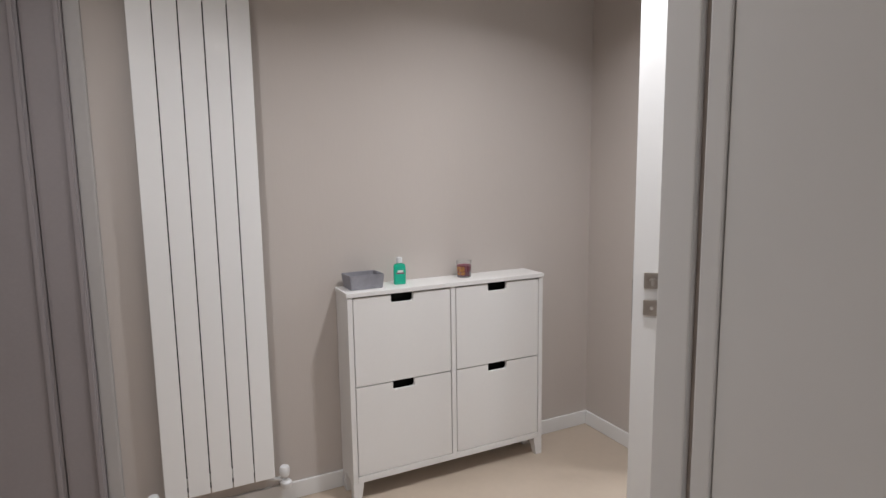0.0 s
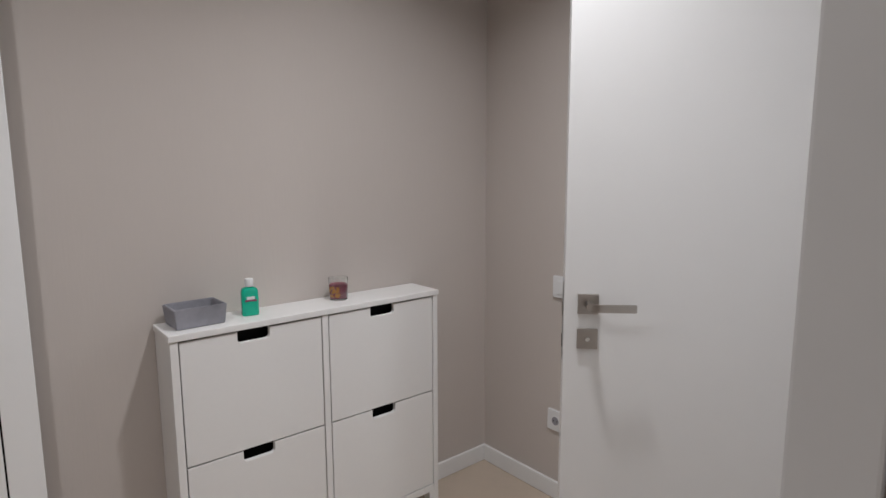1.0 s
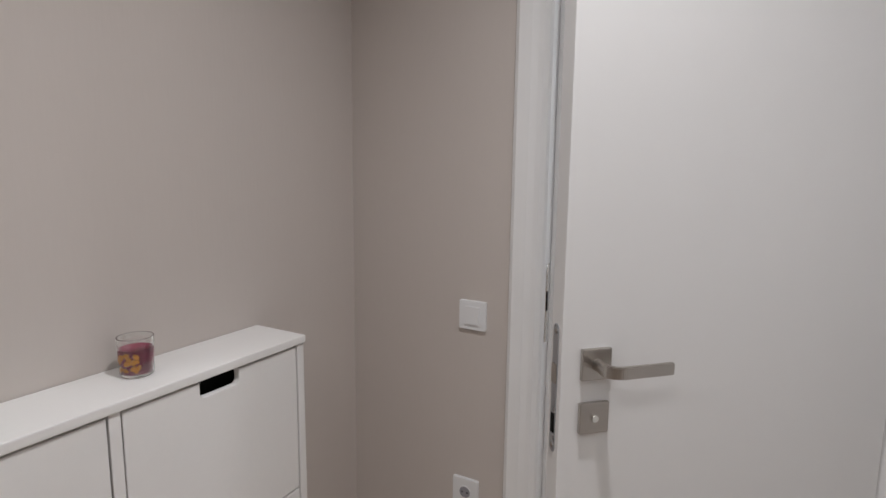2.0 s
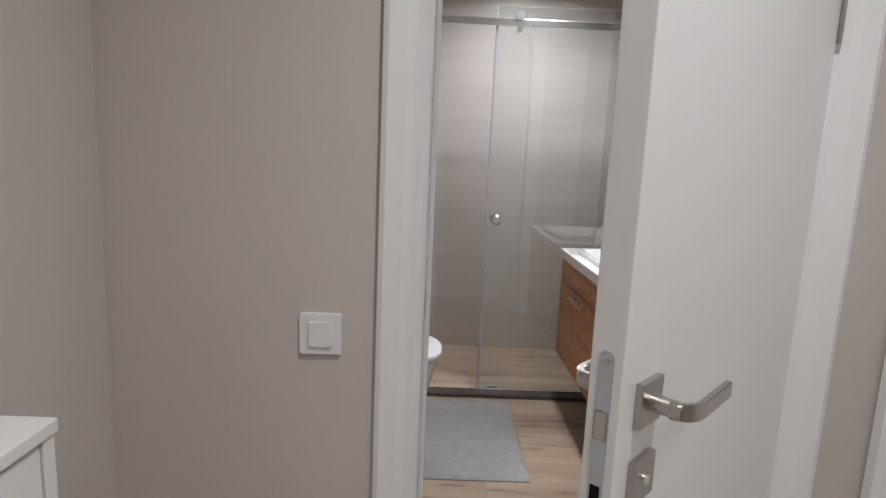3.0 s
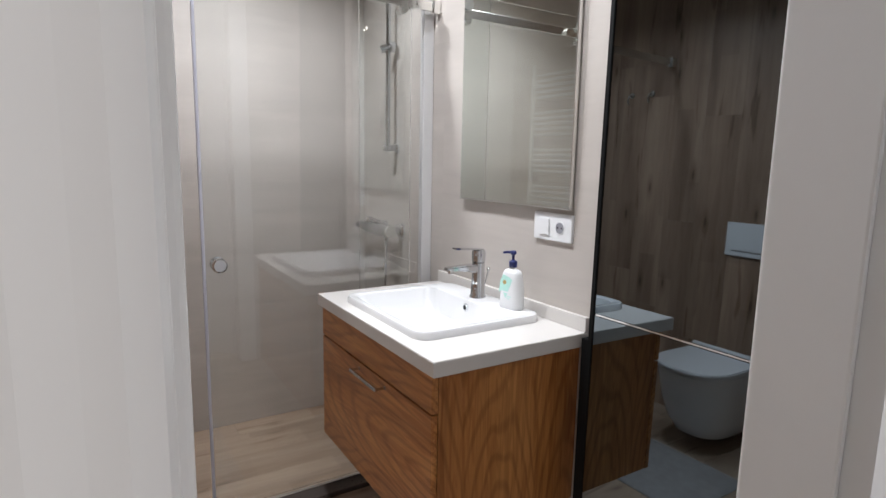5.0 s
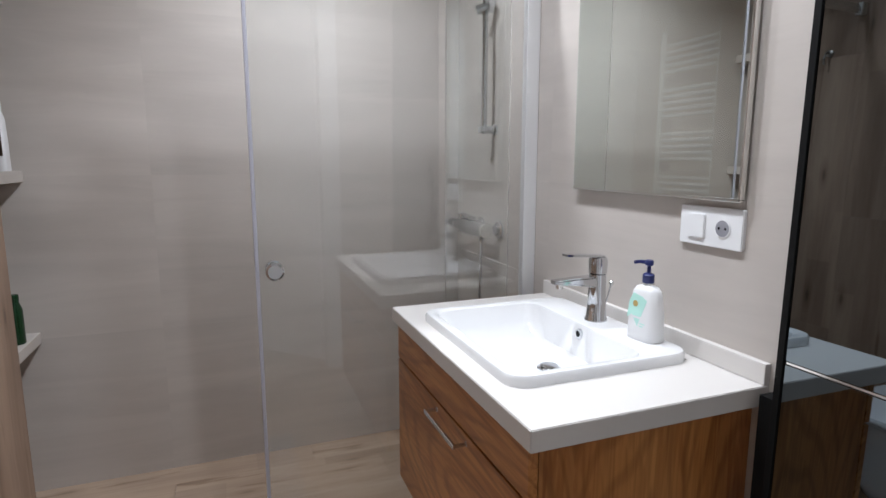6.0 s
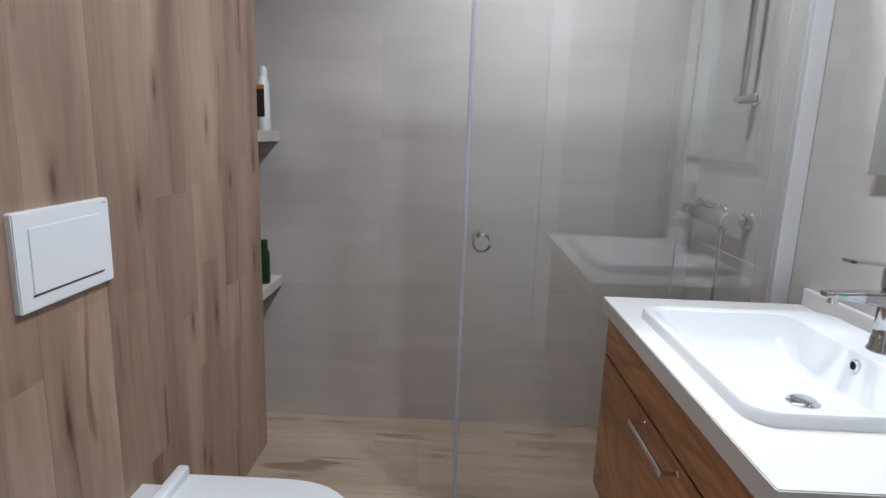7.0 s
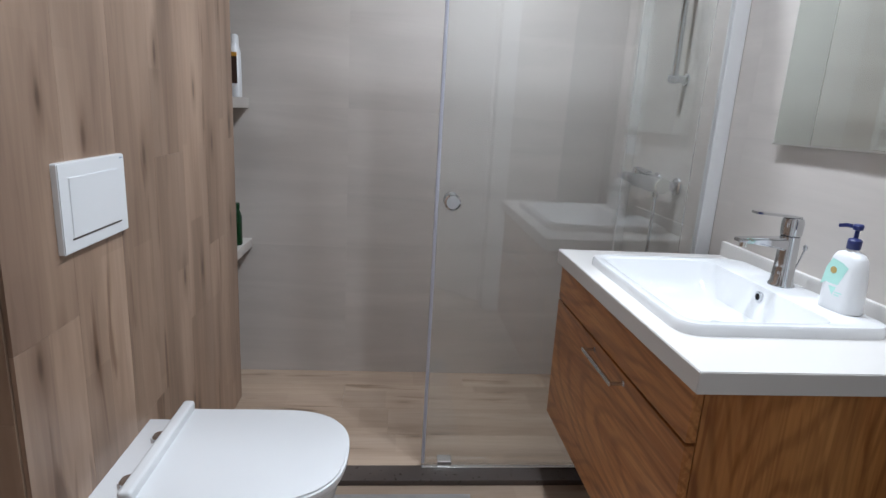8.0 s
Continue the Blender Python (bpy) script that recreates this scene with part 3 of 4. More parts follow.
def sanitiser():
    t = thing("sanitiser_bottle", "small green hand sanitiser bottle with a white cap", "bottle", (0.085, -1.113, CT + 0.0005), -8)
    t.scale = (1.1, 1.1, 1.1)
    prof = [(0.92, 0.0), (1.0, 0.004), (1.0, 0.062), (0.96, 0.072), (0.78, 0.079), (0.42, 0.082), (0.42, 0.086)]
    b = bmesh.new()
    rings = []
    base = rounded(-0.0145, -0.0235, 0.0145, 0.0235, 0.009, 5)
    for s, z in prof:
        rings.append([b.verts.new((u * s, v * s, z)) for u, v in base])
    n = len(base)
    for lo, hi in zip(rings, rings[1:]):
        for k in range(n):
            b.faces.new((lo[k], lo[(k + 1) % n], hi[(k + 1) % n], hi[k]))
    b.faces.new(list(reversed(rings[0])))
    b.faces.new(rings[-1])
    body = piece("bottle_body", b, GREEN, t, "translucent green body", True)
    piece("cap", lathe([(0.0115, 0.084), (0.0115, 0.104), (0.0105, 0.106)], 24), PLAST, t, "white flip cap", True)
    lab = piece("label_band", box((0.0146, -0.016, 0.042), (0.0152, 0.016, 0.047)), MAROON, body, "maroon print stripe")
    piece("label_patch", box((0.0146, -0.011, 0.0475), (0.0152, 0.011, 0.056)), PLAST, body, "white print patch")
    return t


sanitiser()


def candle_glass():
    t = thing("candle_glass", "clear glass tumbler half filled with purple potpourri wax", "candle", (0.074, -0.792, CT + 0.0005))
    t.scale = (1.2, 1.2, 1.12)
    piece("tumbler", lathe([(0.024, 0.0), (0.026, 0.002), (0.0285, 0.07), (0.0265, 0.07), (0.0245, 0.006), (0.001, 0.0055)], 32), GLASS, t, smooth=True)
    piece("wax", lathe([(0.0243, 0.0062), (0.0262, 0.05), (0.012, 0.053), (0.002, 0.051)], 28), WAX, t, "purple wax with dried petals", True)
    rng = random.Random(4)
    b = None
    for k in range(22):
        a = rng.uniform(-2.0, -0.45)
        z = rng.uniform(0.012, 0.046)
        r = 0.0248 + (z / 0.05) * 0.002
        q = bmesh.new()
        bmesh.ops.create_icosphere(q, subdivisions=1, radius=1.0)
        for v in q.verts:
            v.co = Vector((v.co.x * 0.0012, v.co.y * 0.0068, v.co.z * 0.0042))
        bmesh.ops.rotate(q, verts=q.verts, matrix=Matrix.Rotation(rng.uniform(0, 3), 3, "X"))
        bmesh.ops.rotate(q, verts=q.verts, matrix=Matrix.Rotation(a, 3, "Z"))
        bmesh.ops.translate(q, verts=q.verts, vec=(r * math.cos(a), r * math.sin(a), z))
        b = join(b, q)
    tagged(piece("petals", b, PETAL, t, "amber dried petals"), kind="stuff")


candle_glass()


def wall_plate(name, label, place, kind, w=0.086, gangs=1):
    """Switch or socket plate; place turns (along, up, out) into the world."""
    t = thing(name, label, "switch" if kind == "switch" else "socket")
    piece("plate", slab(rounded(-w * gangs / 2, -0.0435, w * gangs / 2, 0.0435, 0.005), 0.0, 0.009, 0.002, place=place), PLAST, t)
    for g in range(gangs):
        cx = (g - (gangs - 1) / 2) * 0.071
        what = kind if gangs == 1 else ("switch", "socket")[g]
        if what == "switch":
            piece("rocker", slab(rounded(cx - 0.024, -0.027, cx + 0.024, 0.027, 0.003), 0.009, 0.0135, 0.0015, place=place), PLAST, t)
        else:
            ins = [(cx + 0.0205 * math.cos(2 * math.pi * k / 28), 0.0205 * math.sin(2 * math.pi * k / 28)) for k in range(28)]
            well = [(cx + 0.0175 * math.cos(2 * math.pi * k / 28), 0.0175 * math.sin(2 * math.pi * k / 28)) for k in range(28)]
            ring = piece("insert", slab(ins, 0.009, 0.0105, 0.0006, place=place), PLAST, t)
            # Flat grey disc instead of a recess: the well's shade is its colour.
            piece("well", slab(well, 0.0105, 0.011, place=place), CONCR, ring, "grey disc painting the shade of the round socket well")
            for s in (-1, 1):
                hole = [(cx + s * 0.0085 + 0.0028 * math.cos(2 * math.pi * k / 12), 0.0028 * math.sin(2 * math.pi * k / 12)) for k in range(12)]
                piece("pin_hole", slab(hole, 0.011, 0.0114, place=place), BLACK, ring)
    return t


wall_plate("light_switch", "white square light switch beside the doorway", lambda u, v, w: (0.437 + u, -w, 0.893 + v), "switch")
wall_plate("wall_socket", "white square wall socket low on the hall wall", lambda u, v, w: (0.424 + u, -w, 0.336 + v), "socket")
wall_plate("switch_socket", "white double plate with a rocker switch and a socket", lambda u, v, w: (BX - 0.009 - w, 1.073 - u, 1.128 + v), "both", 0.086, 2)

# strike plate on the jamb
sp = thing("strike_plate", "steel strike plate on the white door jamb", "hardware", (DL, 0.0, 0.0))
piece("plate", slab(rounded(0.012, 0.84, 0.034, 1.06, 0.006), 0.0, 0.0015, place=lambda u, v, w: (w, u, v)), STEEL, sp)
piece("slot", box((0.0015, 0.017, 0.93), (0.002, 0.029, 0.985)), BLACK, sp)


# ---- bathroom things ----
def vanity():
    X0, Y0, Y1 = 1.335, 0.935, 1.745
    zb, zt = 0.276, 0.786
    c = thing("vanity_cabinet", "wall-hung golden oak vanity with two drawer fronts", "cabinet", (0, 0, 0))
    piece("carcass", box((X0 + 0.022, Y0 + 0.02, zb + 0.002), (BX - 0.009, Y1 - 0.02, 0.7), 0.001), OAK_H, c)
    ob = piece("side_panel", box((-(BX - X0 - 0.03) / 2, -0.009, -(zt - zb) / 2), ((BX - X0 - 0.03) / 2, 0.009, (zt - zb) / 2), 0.0015), OAK_V, c)
    ob.location = ((BX - 0.009 + X0 + 0.021) / 2, Y0 + 0.01, (zb + zt) / 2)
    ob2 = new("side_panel", ob.data)
    ob2.parent = c
    ob2.location = ((BX - 0.009 + X0 + 0.021) / 2, Y1 - 0.01, (zb + zt) / 2)
    split = 0.674
    for z0, z1, name in ((zb, split - 0.006, "drawer_front"), (split, zt, "upper_front")):
        d = piece(name, box((0, -(Y1 - Y0) / 2, 0), (0.019, (Y1 - Y0) / 2, z1 - z0), 0.002), OAK_H, c)
        d.location = (X0, (Y0 + Y1) / 2, z0)
        if name == "drawer_front":
            HA, HB = -0.127, 0.062
            h = piece("handle", box((-0.034, HA - 0.004, 0.3655), (-0.0275, HB + 0.004, 0.3765), 0.0012), CHROME, d, "slim flat chrome bar handle")
            for hy in (HA, HB):
                piece("post", lathe([(0.0045, -0.0275), (0.0045, -0.002), (0.0065, 0.0)], 14, (0, hy, 0.371), "x"), CHROME, h, smooth=True)


vanity()
CX0, CY0, CY1, CZ = 1.318, 0.902, 1.75, 0.829


def basin_grid():
    """The drop-in basin: rim, rounded well sloping to the waste, tap ledge at the wall."""
    x0, x1, y0, y1 = 1.364, 1.82, 1.058, 1.612
    ztop = CZ + 0.023
    n = 10
    b = bmesh.new()
    loops = []
    spec = [((0, 0, 0, 0), CZ - 0.002, 0.05), ((0, 0, 0, 0), ztop - 0.006, 0.05), ((0.004, 0.004, 0.004, 0.004), ztop, 0.047),
            ((0.022, 0.022, 0.1, 0.022), ztop, 0.04), ((0.03, 0.03, 0.106, 0.03), ztop - 0.004, 0.04),
            ((0.045, 0.05, 0.115, 0.05), ztop - 0.05, 0.045), ((0.07, 0.08, 0.125, 0.08), ztop - 0.086, 0.05),
            ((0.1, 0.12, 0.145, 0.12), ztop - 0.1, 0.05), ((0.2, 0.25, 0.2, 0.25), ztop - 0.106, 0.02)]
    for (a, bb, c, d), z, r in spec:
        loops.append([b.verts.new((u, v, z)) for u, v in rounded(x0 + a, y0 + bb, x1 - c, y1 - d, r, n)])
    m = len(loops[0])
    for lo, hi in zip(loops, loops[1:]):
        for k in range(m):
            b.faces.new((lo[k], lo[(k + 1) % m], hi[(k + 1) % m], hi[k]))
    b.faces.new(loops[-1])
    bmesh.ops.recalc_face_normals(b, faces=b.faces)
    return b, ztop


ct = thing("countertop", "off-white quartz vanity top with a low upstand", "countertop", (0, 0, 0))
o = bmesh.new()
hx0, hx1, hy0, hy1 = 1.378, 1.814, 1.075, 1.598
outer = [(CX0, CY0), (BX - 0.009, CY0), (BX - 0.009, CY1), (CX0, CY1)]
inner = [(hx0, hy0), (hx1, hy0), (hx1, hy1), (hx0, hy1)]
rings = [[o.verts.new((u, v, z)) for u, v in ol] for ol, z in ((outer, CZ), (inner, CZ), (inner, CZ - 0.042), (outer, CZ - 0.042))]
for a, b in zip(rings, rings[1:] + rings[:1]):
    for k in range(4):
        o.faces.new((a[k], a[(k + 1) % 4], b[(k + 1) % 4], b[k]))
bmesh.ops.recalc_face_normals(o, faces=o.faces)
bmesh.ops.bevel(o, geom=list(o.edges), offset=0.0018, segments=2, affect="EDGES")
piece("slab", o, COUNT, ct)
piece("upstand", box((BX - 0.024, CY0 + 0.001, CZ + 0.0005), (BX - 0.009, CY1 - 0.001, CZ + 0.045), 0.0018), COUNT, ct, "low quartz upstand along the wall")

wb = thing("washbasin", "white ceramic drop-in washbasin with rounded corners", "basin", (0, 0, 0))
bmb, BZ = basin_grid()
piece("bowl", bmb, CERAM, wb, smooth=True)
piece("waste", lathe([(0.031, BZ - 0.1055), (0.031, BZ - 0.1025), (0.026, BZ - 0.1), (0.024, BZ - 0.097), (0.02, BZ - 0.096)], 32, (1.612, 1.325, 0)), CHROME, wb, "chrome pop-up waste", True)
ov = piece("overflow", lathe([(0.0135, 0.0), (0.0135, -0.006), (0.0085, -0.0075)], 24, (1.711, 1.336, BZ - 0.028), "x"), CHROME, wb, "chrome overflow ring", True)
piece("overflow_hole", lathe([(0.0085, -0.004), (0.0082, -0.0078)], 20, (1.711, 1.336, BZ - 0.028), "x"), BLACK, ov)


def basin_tap():
    t = thing("basin_tap", "chrome single-lever basin tap with a flat spout", "tap", (1.768, 1.351, BZ + 0.0003))
    piece("body", lathe([(0.03, 0.0), (0.03, 0.004), (0.0262, 0.009), (0.0235, 0.05), (0.0225, 0.11), (0.0225, 0.124)], 36), CHROME, t, smooth=True)
    piece("cap", lathe([(0.0205, 0.1245), (0.024, 0.128), (0.025, 0.158), (0.0225, 0.168), (0.012, 0.1715)], 36), CHROME, t, "chrome lever cap above a thin dark joint", True)
    b = bmesh.new()
    rings = []
    for x, w, z0, z1 in ((0.0, 0.036, 0.085, 0.122), (-0.03, 0.035, 0.092, 0.12), (-0.075, 0.033, 0.1, 0.119), (-0.12, 0.031, 0.105, 0.117), (-0.135, 0.029, 0.107, 0.116)):
        rings.append([b.verts.new((x, u * w / 2, z)) for u, z in ((-1, z0), (1, z0), (1, z1), (-1, z1))])
    for lo, hi in zip(rings, rings[1:]):
        for k in range(4):
            b.faces.new((lo[k], lo[(k + 1) % 4], hi[(k + 1) % 4], hi[k]))
    b.faces.new(list(reversed(rings[0])))
    b.faces.new(rings[-1])
    bmesh.ops.recalc_face_normals(b, faces=b.faces)
    bmesh.ops.bevel(b, geom=[e for e in b.edges if abs(e.verts[0].co.x - e.verts[1].co.x) > 0.001], offset=0.0045, segments=3, affect="EDGES")
    piece("spout", b, CHROME, t, smooth=True)
    piece("aerator", lathe([(0.0095, 0.094), (0.0095, 0.106)], 18, (-0.116, 0, 0)), STEEL, t, smooth=True)
    piece("lever", tube([(0.014, 0, 0.1705), (-0.02, 0, 0.1735), (-0.06, 0, 0.1765), (-0.103, 0, 0.1795)], 0, flat=(0.026, 0.006)), CHROME, t)
    piece("pull_rod", tube([(0.026, 0, 0.03), (0.036, 0, 0.062), (0.044, 0, 0.09)], 0.0022), CHROME, t, smooth=True)
    piece("rod_knob", lathe([(0.002, 0.088), (0.006, 0.092), (0.006, 0.099), (0.002, 0.103)], 14, (0.045, 0, 0)), CHROME, t, smooth=True)


basin_tap()


def soap_pump():
    t = thing("soap_dispenser", "white liquid-soap bottle with mint label and navy pump", "bottle", (1.779, 1.172, BZ + 0.0005), 8)
    rings, b = [], bmesh.new()
    prof = [(0.93, 0.0), (1.0, 0.004), (1.0, 0.012), (0.965, 0.055), (0.86, 0.095), (0.76, 0.116), (0.6, 0.126), (0.36, 0.13), (0.27, 0.132), (0.27, 0.138)]
    base = rounded(-0.0255, -0.0445, 0.0255, 0.0445, 0.023, 7)
    for s, z in prof:
        rings.append([b.verts.new((u * min(1, s + 0.05), v * s, z)) for u, v in base])
    n = len(base)
    for lo, hi in zip(rings, rings[1:]):
        for k in range(n):
            b.faces.new((lo[k], lo[(k + 1) % n], hi[(k + 1) % n], hi[k]))
    b.faces.new(list(reversed(rings[0])))
    b.faces.new(rings[-1])
    body = piece("bottle_body", b, PLAST, t, smooth=True)
    leafp = [(-0.036, 0.05), (-0.022, 0.06), (-0.004, 0.034), (0.006, 0.06), (0.02, 0.098), (0.006, 0.106), (-0.02, 0.112), (-0.031, 0.09)]
    piece("label_print", slab(leafp, 0.0, 0.0006, place=lambda u, v, w: (-0.0262 - w + v * 0.025, -u, v)), MINT, body, "mint green label print")
    piece("label_badge", slab([(-0.012 + 0.0075 * math.cos(a * 0.524), 0.087 + 0.0075 * math.sin(a * 0.524)) for a in range(12)], 0.0004, 0.0013, place=lambda u, v, w: (-0.0262 - w + v * 0.025, -u, v)), GOLD, body, "small gold badge")
    for zz, ln in ((0.04, 0.016), (0.034, 0.011)):
        piece("label_bar", slab([(0.002, zz), (0.002 + ln, zz), (0.002 + ln, zz + 0.0026), (0.002, zz + 0.0026)], 0.0, 0.0006, place=lambda u, v, w: (-0.0262 - w + v * 0.025, -u, v)), MINT, body)
    pump = piece("pump", lathe([(0.0125, 0.136), (0.0135, 0.138), (0.0135, 0.155), (0.011, 0.158), (0.0045, 0.16), (0.0045, 0.176), (0.0095, 0.178), (0.0105, 0.186), (0.008, 0.19)], 24), NAVY, t, "navy pump head", True)
    piece("nozzle", tube([(0.0, 0.0, 0.184), (-0.006, 0.022, 0.184), (-0.009, 0.036, 0.18)], 0, flat=(0.009, 0.008)), NAVY, pump)


soap_pump()

# wall mirror standing off the wall
mi = thing("wall_mirror", "frameless rectangular wall mirror on a shallow box", "mirror", (0, 0, 0))
MX = 1.838
piece("backing", box((MX + 0.006, 1.01, 1.21), (BX - 0.009, 1.56, 2.18)), DARKF, mi, "shallow dark box behind the glass")
piece("mirror_glass", box((MX, 0.994, 1.193), (MX + 0.005, 1.583, 2.2), 0.0012), MIRROR, mi, "silvered glass")
piece("edge_strip", box((MX - 0.0015, 0.988, 1.189), (MX + 0.012, 0.994, 2.202), 0.001), STEEL, mi, "thin metal edge")
piece("edge_strip", box((MX - 0.0015, 0.988, 1.187), (MX + 0.012, 1.585, 1.193), 0.001), STEEL, mi, "thin metal edge")

# smoked mirror cladding beside the basin
SX, SY, SJ = 1.80, 0.845, 0.909
sm = thing("mirror_cabinet", "tall built-in cabinet with smoked mirror doors beside the vanity", "cabinet", (0, 0, 0))
def lean(bm):
    """The doors hang a little out of true: their tops and hinge sides lie deeper."""
    for v in bm.verts:
        v.co.x += 0.0123 * (SY - v.co.y) + 0.0135 * (v.co.z - SJ)
    return bm


piece("body", box((SX + 0.04, TB + 0.014, 0.002), (BX - 0.001, SY - 0.004, BATH_H - 0.003)), BLACK, sm)
piece("door", lean(box((SX, TB + 0.014, 0.012), (SX + 0.005, SY - 0.014, SJ - 0.003), 0.001)), SMOKED, sm, "lower smoked mirror door")
piece("door", lean(box((SX, TB + 0.014, SJ + 0.003), (SX + 0.005, SY - 0.014, BATH_H - 0.006), 0.001)), SMOKED, sm, "upper smoked mirror door")
piece("joint_strip", lean(box((SX + 0.001, TB + 0.014, SJ - 0.002), (SX + 0.0055, SY - 0.014, SJ + 0.002))), STEEL, sm, "bright joint line between the doors")
# Added black panel; paints the shadowed recess between cabinet and vanity.
piece("side_shade", box((SX + 0.012, SY, 0.002), (BX - 0.001, 0.885, 0.824), 0.001), BLACK, sm, "added black panel for the shade in the gap beside the vanity")
piece("edge_profile", lean(box((SX - 0.004, SY - 0.013, 0.002), (SX + 0.016, SY, BATH_H - 0.004), 0.001)), BLACK, sm, "black edge profile")
piece("side_cheek", box((SX + 0.03, SY - 0.012, 0.002), (BX - 0.001, SY - 0.001, BATH_H - 0.004), 0.001), BLACK, sm)



def wall_toilet():
    t = thing("toilet", "white wall-hung toilet with a flat closed lid", "toilet", (WX + 0.001, 1.27, 0))

    def oval(x0, x1, w, n=40, sq=2.6):
        """Outline of a bowl from the wall at x0 to its round front at x1."""
        out = []
        xm = x0 + (x1 - x0) * 0.52
        for k in range(n + 1):
            a = -math.pi / 2 + math.pi * k / n
            ca, sa = math.cos(a), math.sin(a)
            out.append((xm + (x1 - xm) * abs(ca) ** (2 / sq), w / 2 * math.copysign(abs(sa) ** (2 / sq), sa)))
        out += [(x0, w / 2), (x0, -w / 2)]
        return out

    b = bmesh.new()
    rings = []
    for x1, w, z in ((0.26, 0.19, 0.068), (0.33, 0.232, 0.07), (0.375, 0.262, 0.084), (0.425, 0.297, 0.15), (0.47, 0.33, 0.25), (0.5, 0.354, 0.36), (0.507, 0.362, 0.398), (0.507, 0.362, 0.405), (0.5, 0.352, 0.409)):
        rings.append([b.verts.new((u, v, z)) for u, v in oval(0.0, x1, w)])
    n = len(rings[0])
    for lo, hi in zip(rings, rings[1:]):
        for k in range(n):
            b.faces.new((lo[k], lo[(k + 1) % n], hi[(k + 1) % n], hi[k]))
    b.faces.new(list(reversed(rings[0])))
    b.faces.new(rings[-1])
    bmesh.ops.recalc_face_normals(b, faces=b.faces)
    piece("bowl", b, CERAM, t, smooth=True)
    piece("seat", slab(oval(0.1, 0.518, 0.366), 0.4105, 0.421, 0.003), PLAST, t, "thin white seat", True)
    lid = piece("lid", slab(oval(0.095, 0.522, 0.372), 0.4225, 0.437, 0.005), PLAST, t, "flat white closed lid", True)
    piece("lid_ridge", box((0.084, -0.184, 0.421), (0.112, 0.184, 0.461), 0.008, 3), PLAST, lid, smooth=True)
    for s in (-1, 1):
        piece("hinge_cap", lathe([(0.019, 0.409), (0.019, 0.418), (0.015, 0.423)], 24, (0.062, s * 0.085, 0)), CHROME, t, "round chrome hinge cap", True)


wall_toilet()

fp = thing("flush_plate", "white rectangular flush plate on the oak-look wall", "flush plate", (0, 0, 0))
fpl = lambda u, v, w: (WX + w, u, v)
piece("plate", slab(rounded(1.135, 0.926, 1.387, 1.095, 0.004), 0.0, 0.012, 0.002, place=fpl), PLAST, fp)
btn = piece("button", slab(rounded(1.166, 0.953, 1.354, 1.067, 0.003), 0.012, 0.0138, 0.001, place=fpl), PLAST, fp)
# Raised dark strip draws the button's lower shadow line.
piece("button_gap", slab([(1.164, 0.9495), (1.356, 0.9495), (1.356, 0.9528), (1.164, 0.9528)], 0.012, 0.0128, place=fpl), DARKF, fp, "dark strip painting the shadow under the button")
piece("print_bar", slab([(1.366, 1.086), (1.38, 1.086), (1.38, 1.0885), (1.366, 1.0885)], 0.012, 0.0124, place=fpl), BLUEG, fp)

# toilet paper holder on the boxed wall
tp = thing("toilet_roll", "white toilet roll on a chrome holder", "toilet roll", (WX + 0.001, 1.0, 0.425))
piece("holder", tube([(0.0, 0.025, 0.0), (0.058, 0.025, 0.0), (0.06, 0.02, 0.0), (0.06, -0.105, 0.0)], 0.006), CHROME, tp, "chrome holder bar", True)
piece("roll", lathe([(0.018, -0.097), (0.038, -0.097), (0.038, -0.002), (0.018, -0.002)], 32, (0.06, 0, 0), "y"), PAPER, tp, smooth=True)

# towel warmer on the recessed wall
tw = thing("towel_warmer", "white ladder towel warmer on the recessed wall", "towel warmer", (RX, 0.0, 0.0))
for yy in (0.47, 0.93):
    piece("upright", tube([(0.06, yy, 0.95), (0.06, yy, 2.07)], 0.016), RADI, tw, smooth=True)
zz = 1.0
for group in (5, 5, 5, 5):
    for k in range(group):
        piece("rung", tube([(0.062, 0.47, zz), (0.062, 0.93, zz)], 0.0105, 12), RADI, tw, smooth=True)
        zz += 0.04
    zz += 0.075
for yy in (0.47, 0.93):
    for z1 in (1.05, 1.93):
        piece("bracket", tube([(0.0, yy, z1), (0.06, yy, z1)], 0.008, 10), RADI, tw, smooth=True)

# bath mat
mt = thing("bath_mat", "grey pile bath mat lying on the floor", "mat", (0, 0, 0))
bmm = bmesh.new()
MX0, MX1, MY0, MY1 = 0.625, 1.087, 0.937, 1.68
nx, ny = 40, 60
grid = []
for j in range(ny + 1):
    row = []
    for i in range(nx + 1):
        x, y = MX0 + (MX1 - MX0) * i / nx, MY0 + (MY1 - MY0) * j / ny
        e = min(i, nx - i, j, ny - j)
        z = 0.0035 if e == 0 else 0.011 + 0.0018 * noise.noise(Vector((x * 14, y * 14, 0)))
        row.append(bmm.verts.new((x, y, z)))
    grid.append(row)
for j in range(ny):
    for i in range(nx):
        bmm.faces.new((grid[j][i], grid[j][i + 1], grid[j + 1][i + 1], grid[j + 1][i]))
rim = [grid[0][i] for i in range(nx + 1)] + [grid[j][nx] for j in range(1, ny + 1)] + [grid[ny][i] for i in range(nx - 1, -1, -1)] + [grid[j][0] for j in range(ny - 1, 0, -1)]
low = [bmm.verts.new((v.co.x, v.co.y, 0.0006)) for v in rim]
for k in range(len(rim)):
    bmm.faces.new((rim[(k + 1) % len(rim)], rim[k], low[k], low[(k + 1) % len(rim)]))
bmm.faces.new(low)
piece("mat_body", bmm, MATC, mt, smooth=True)

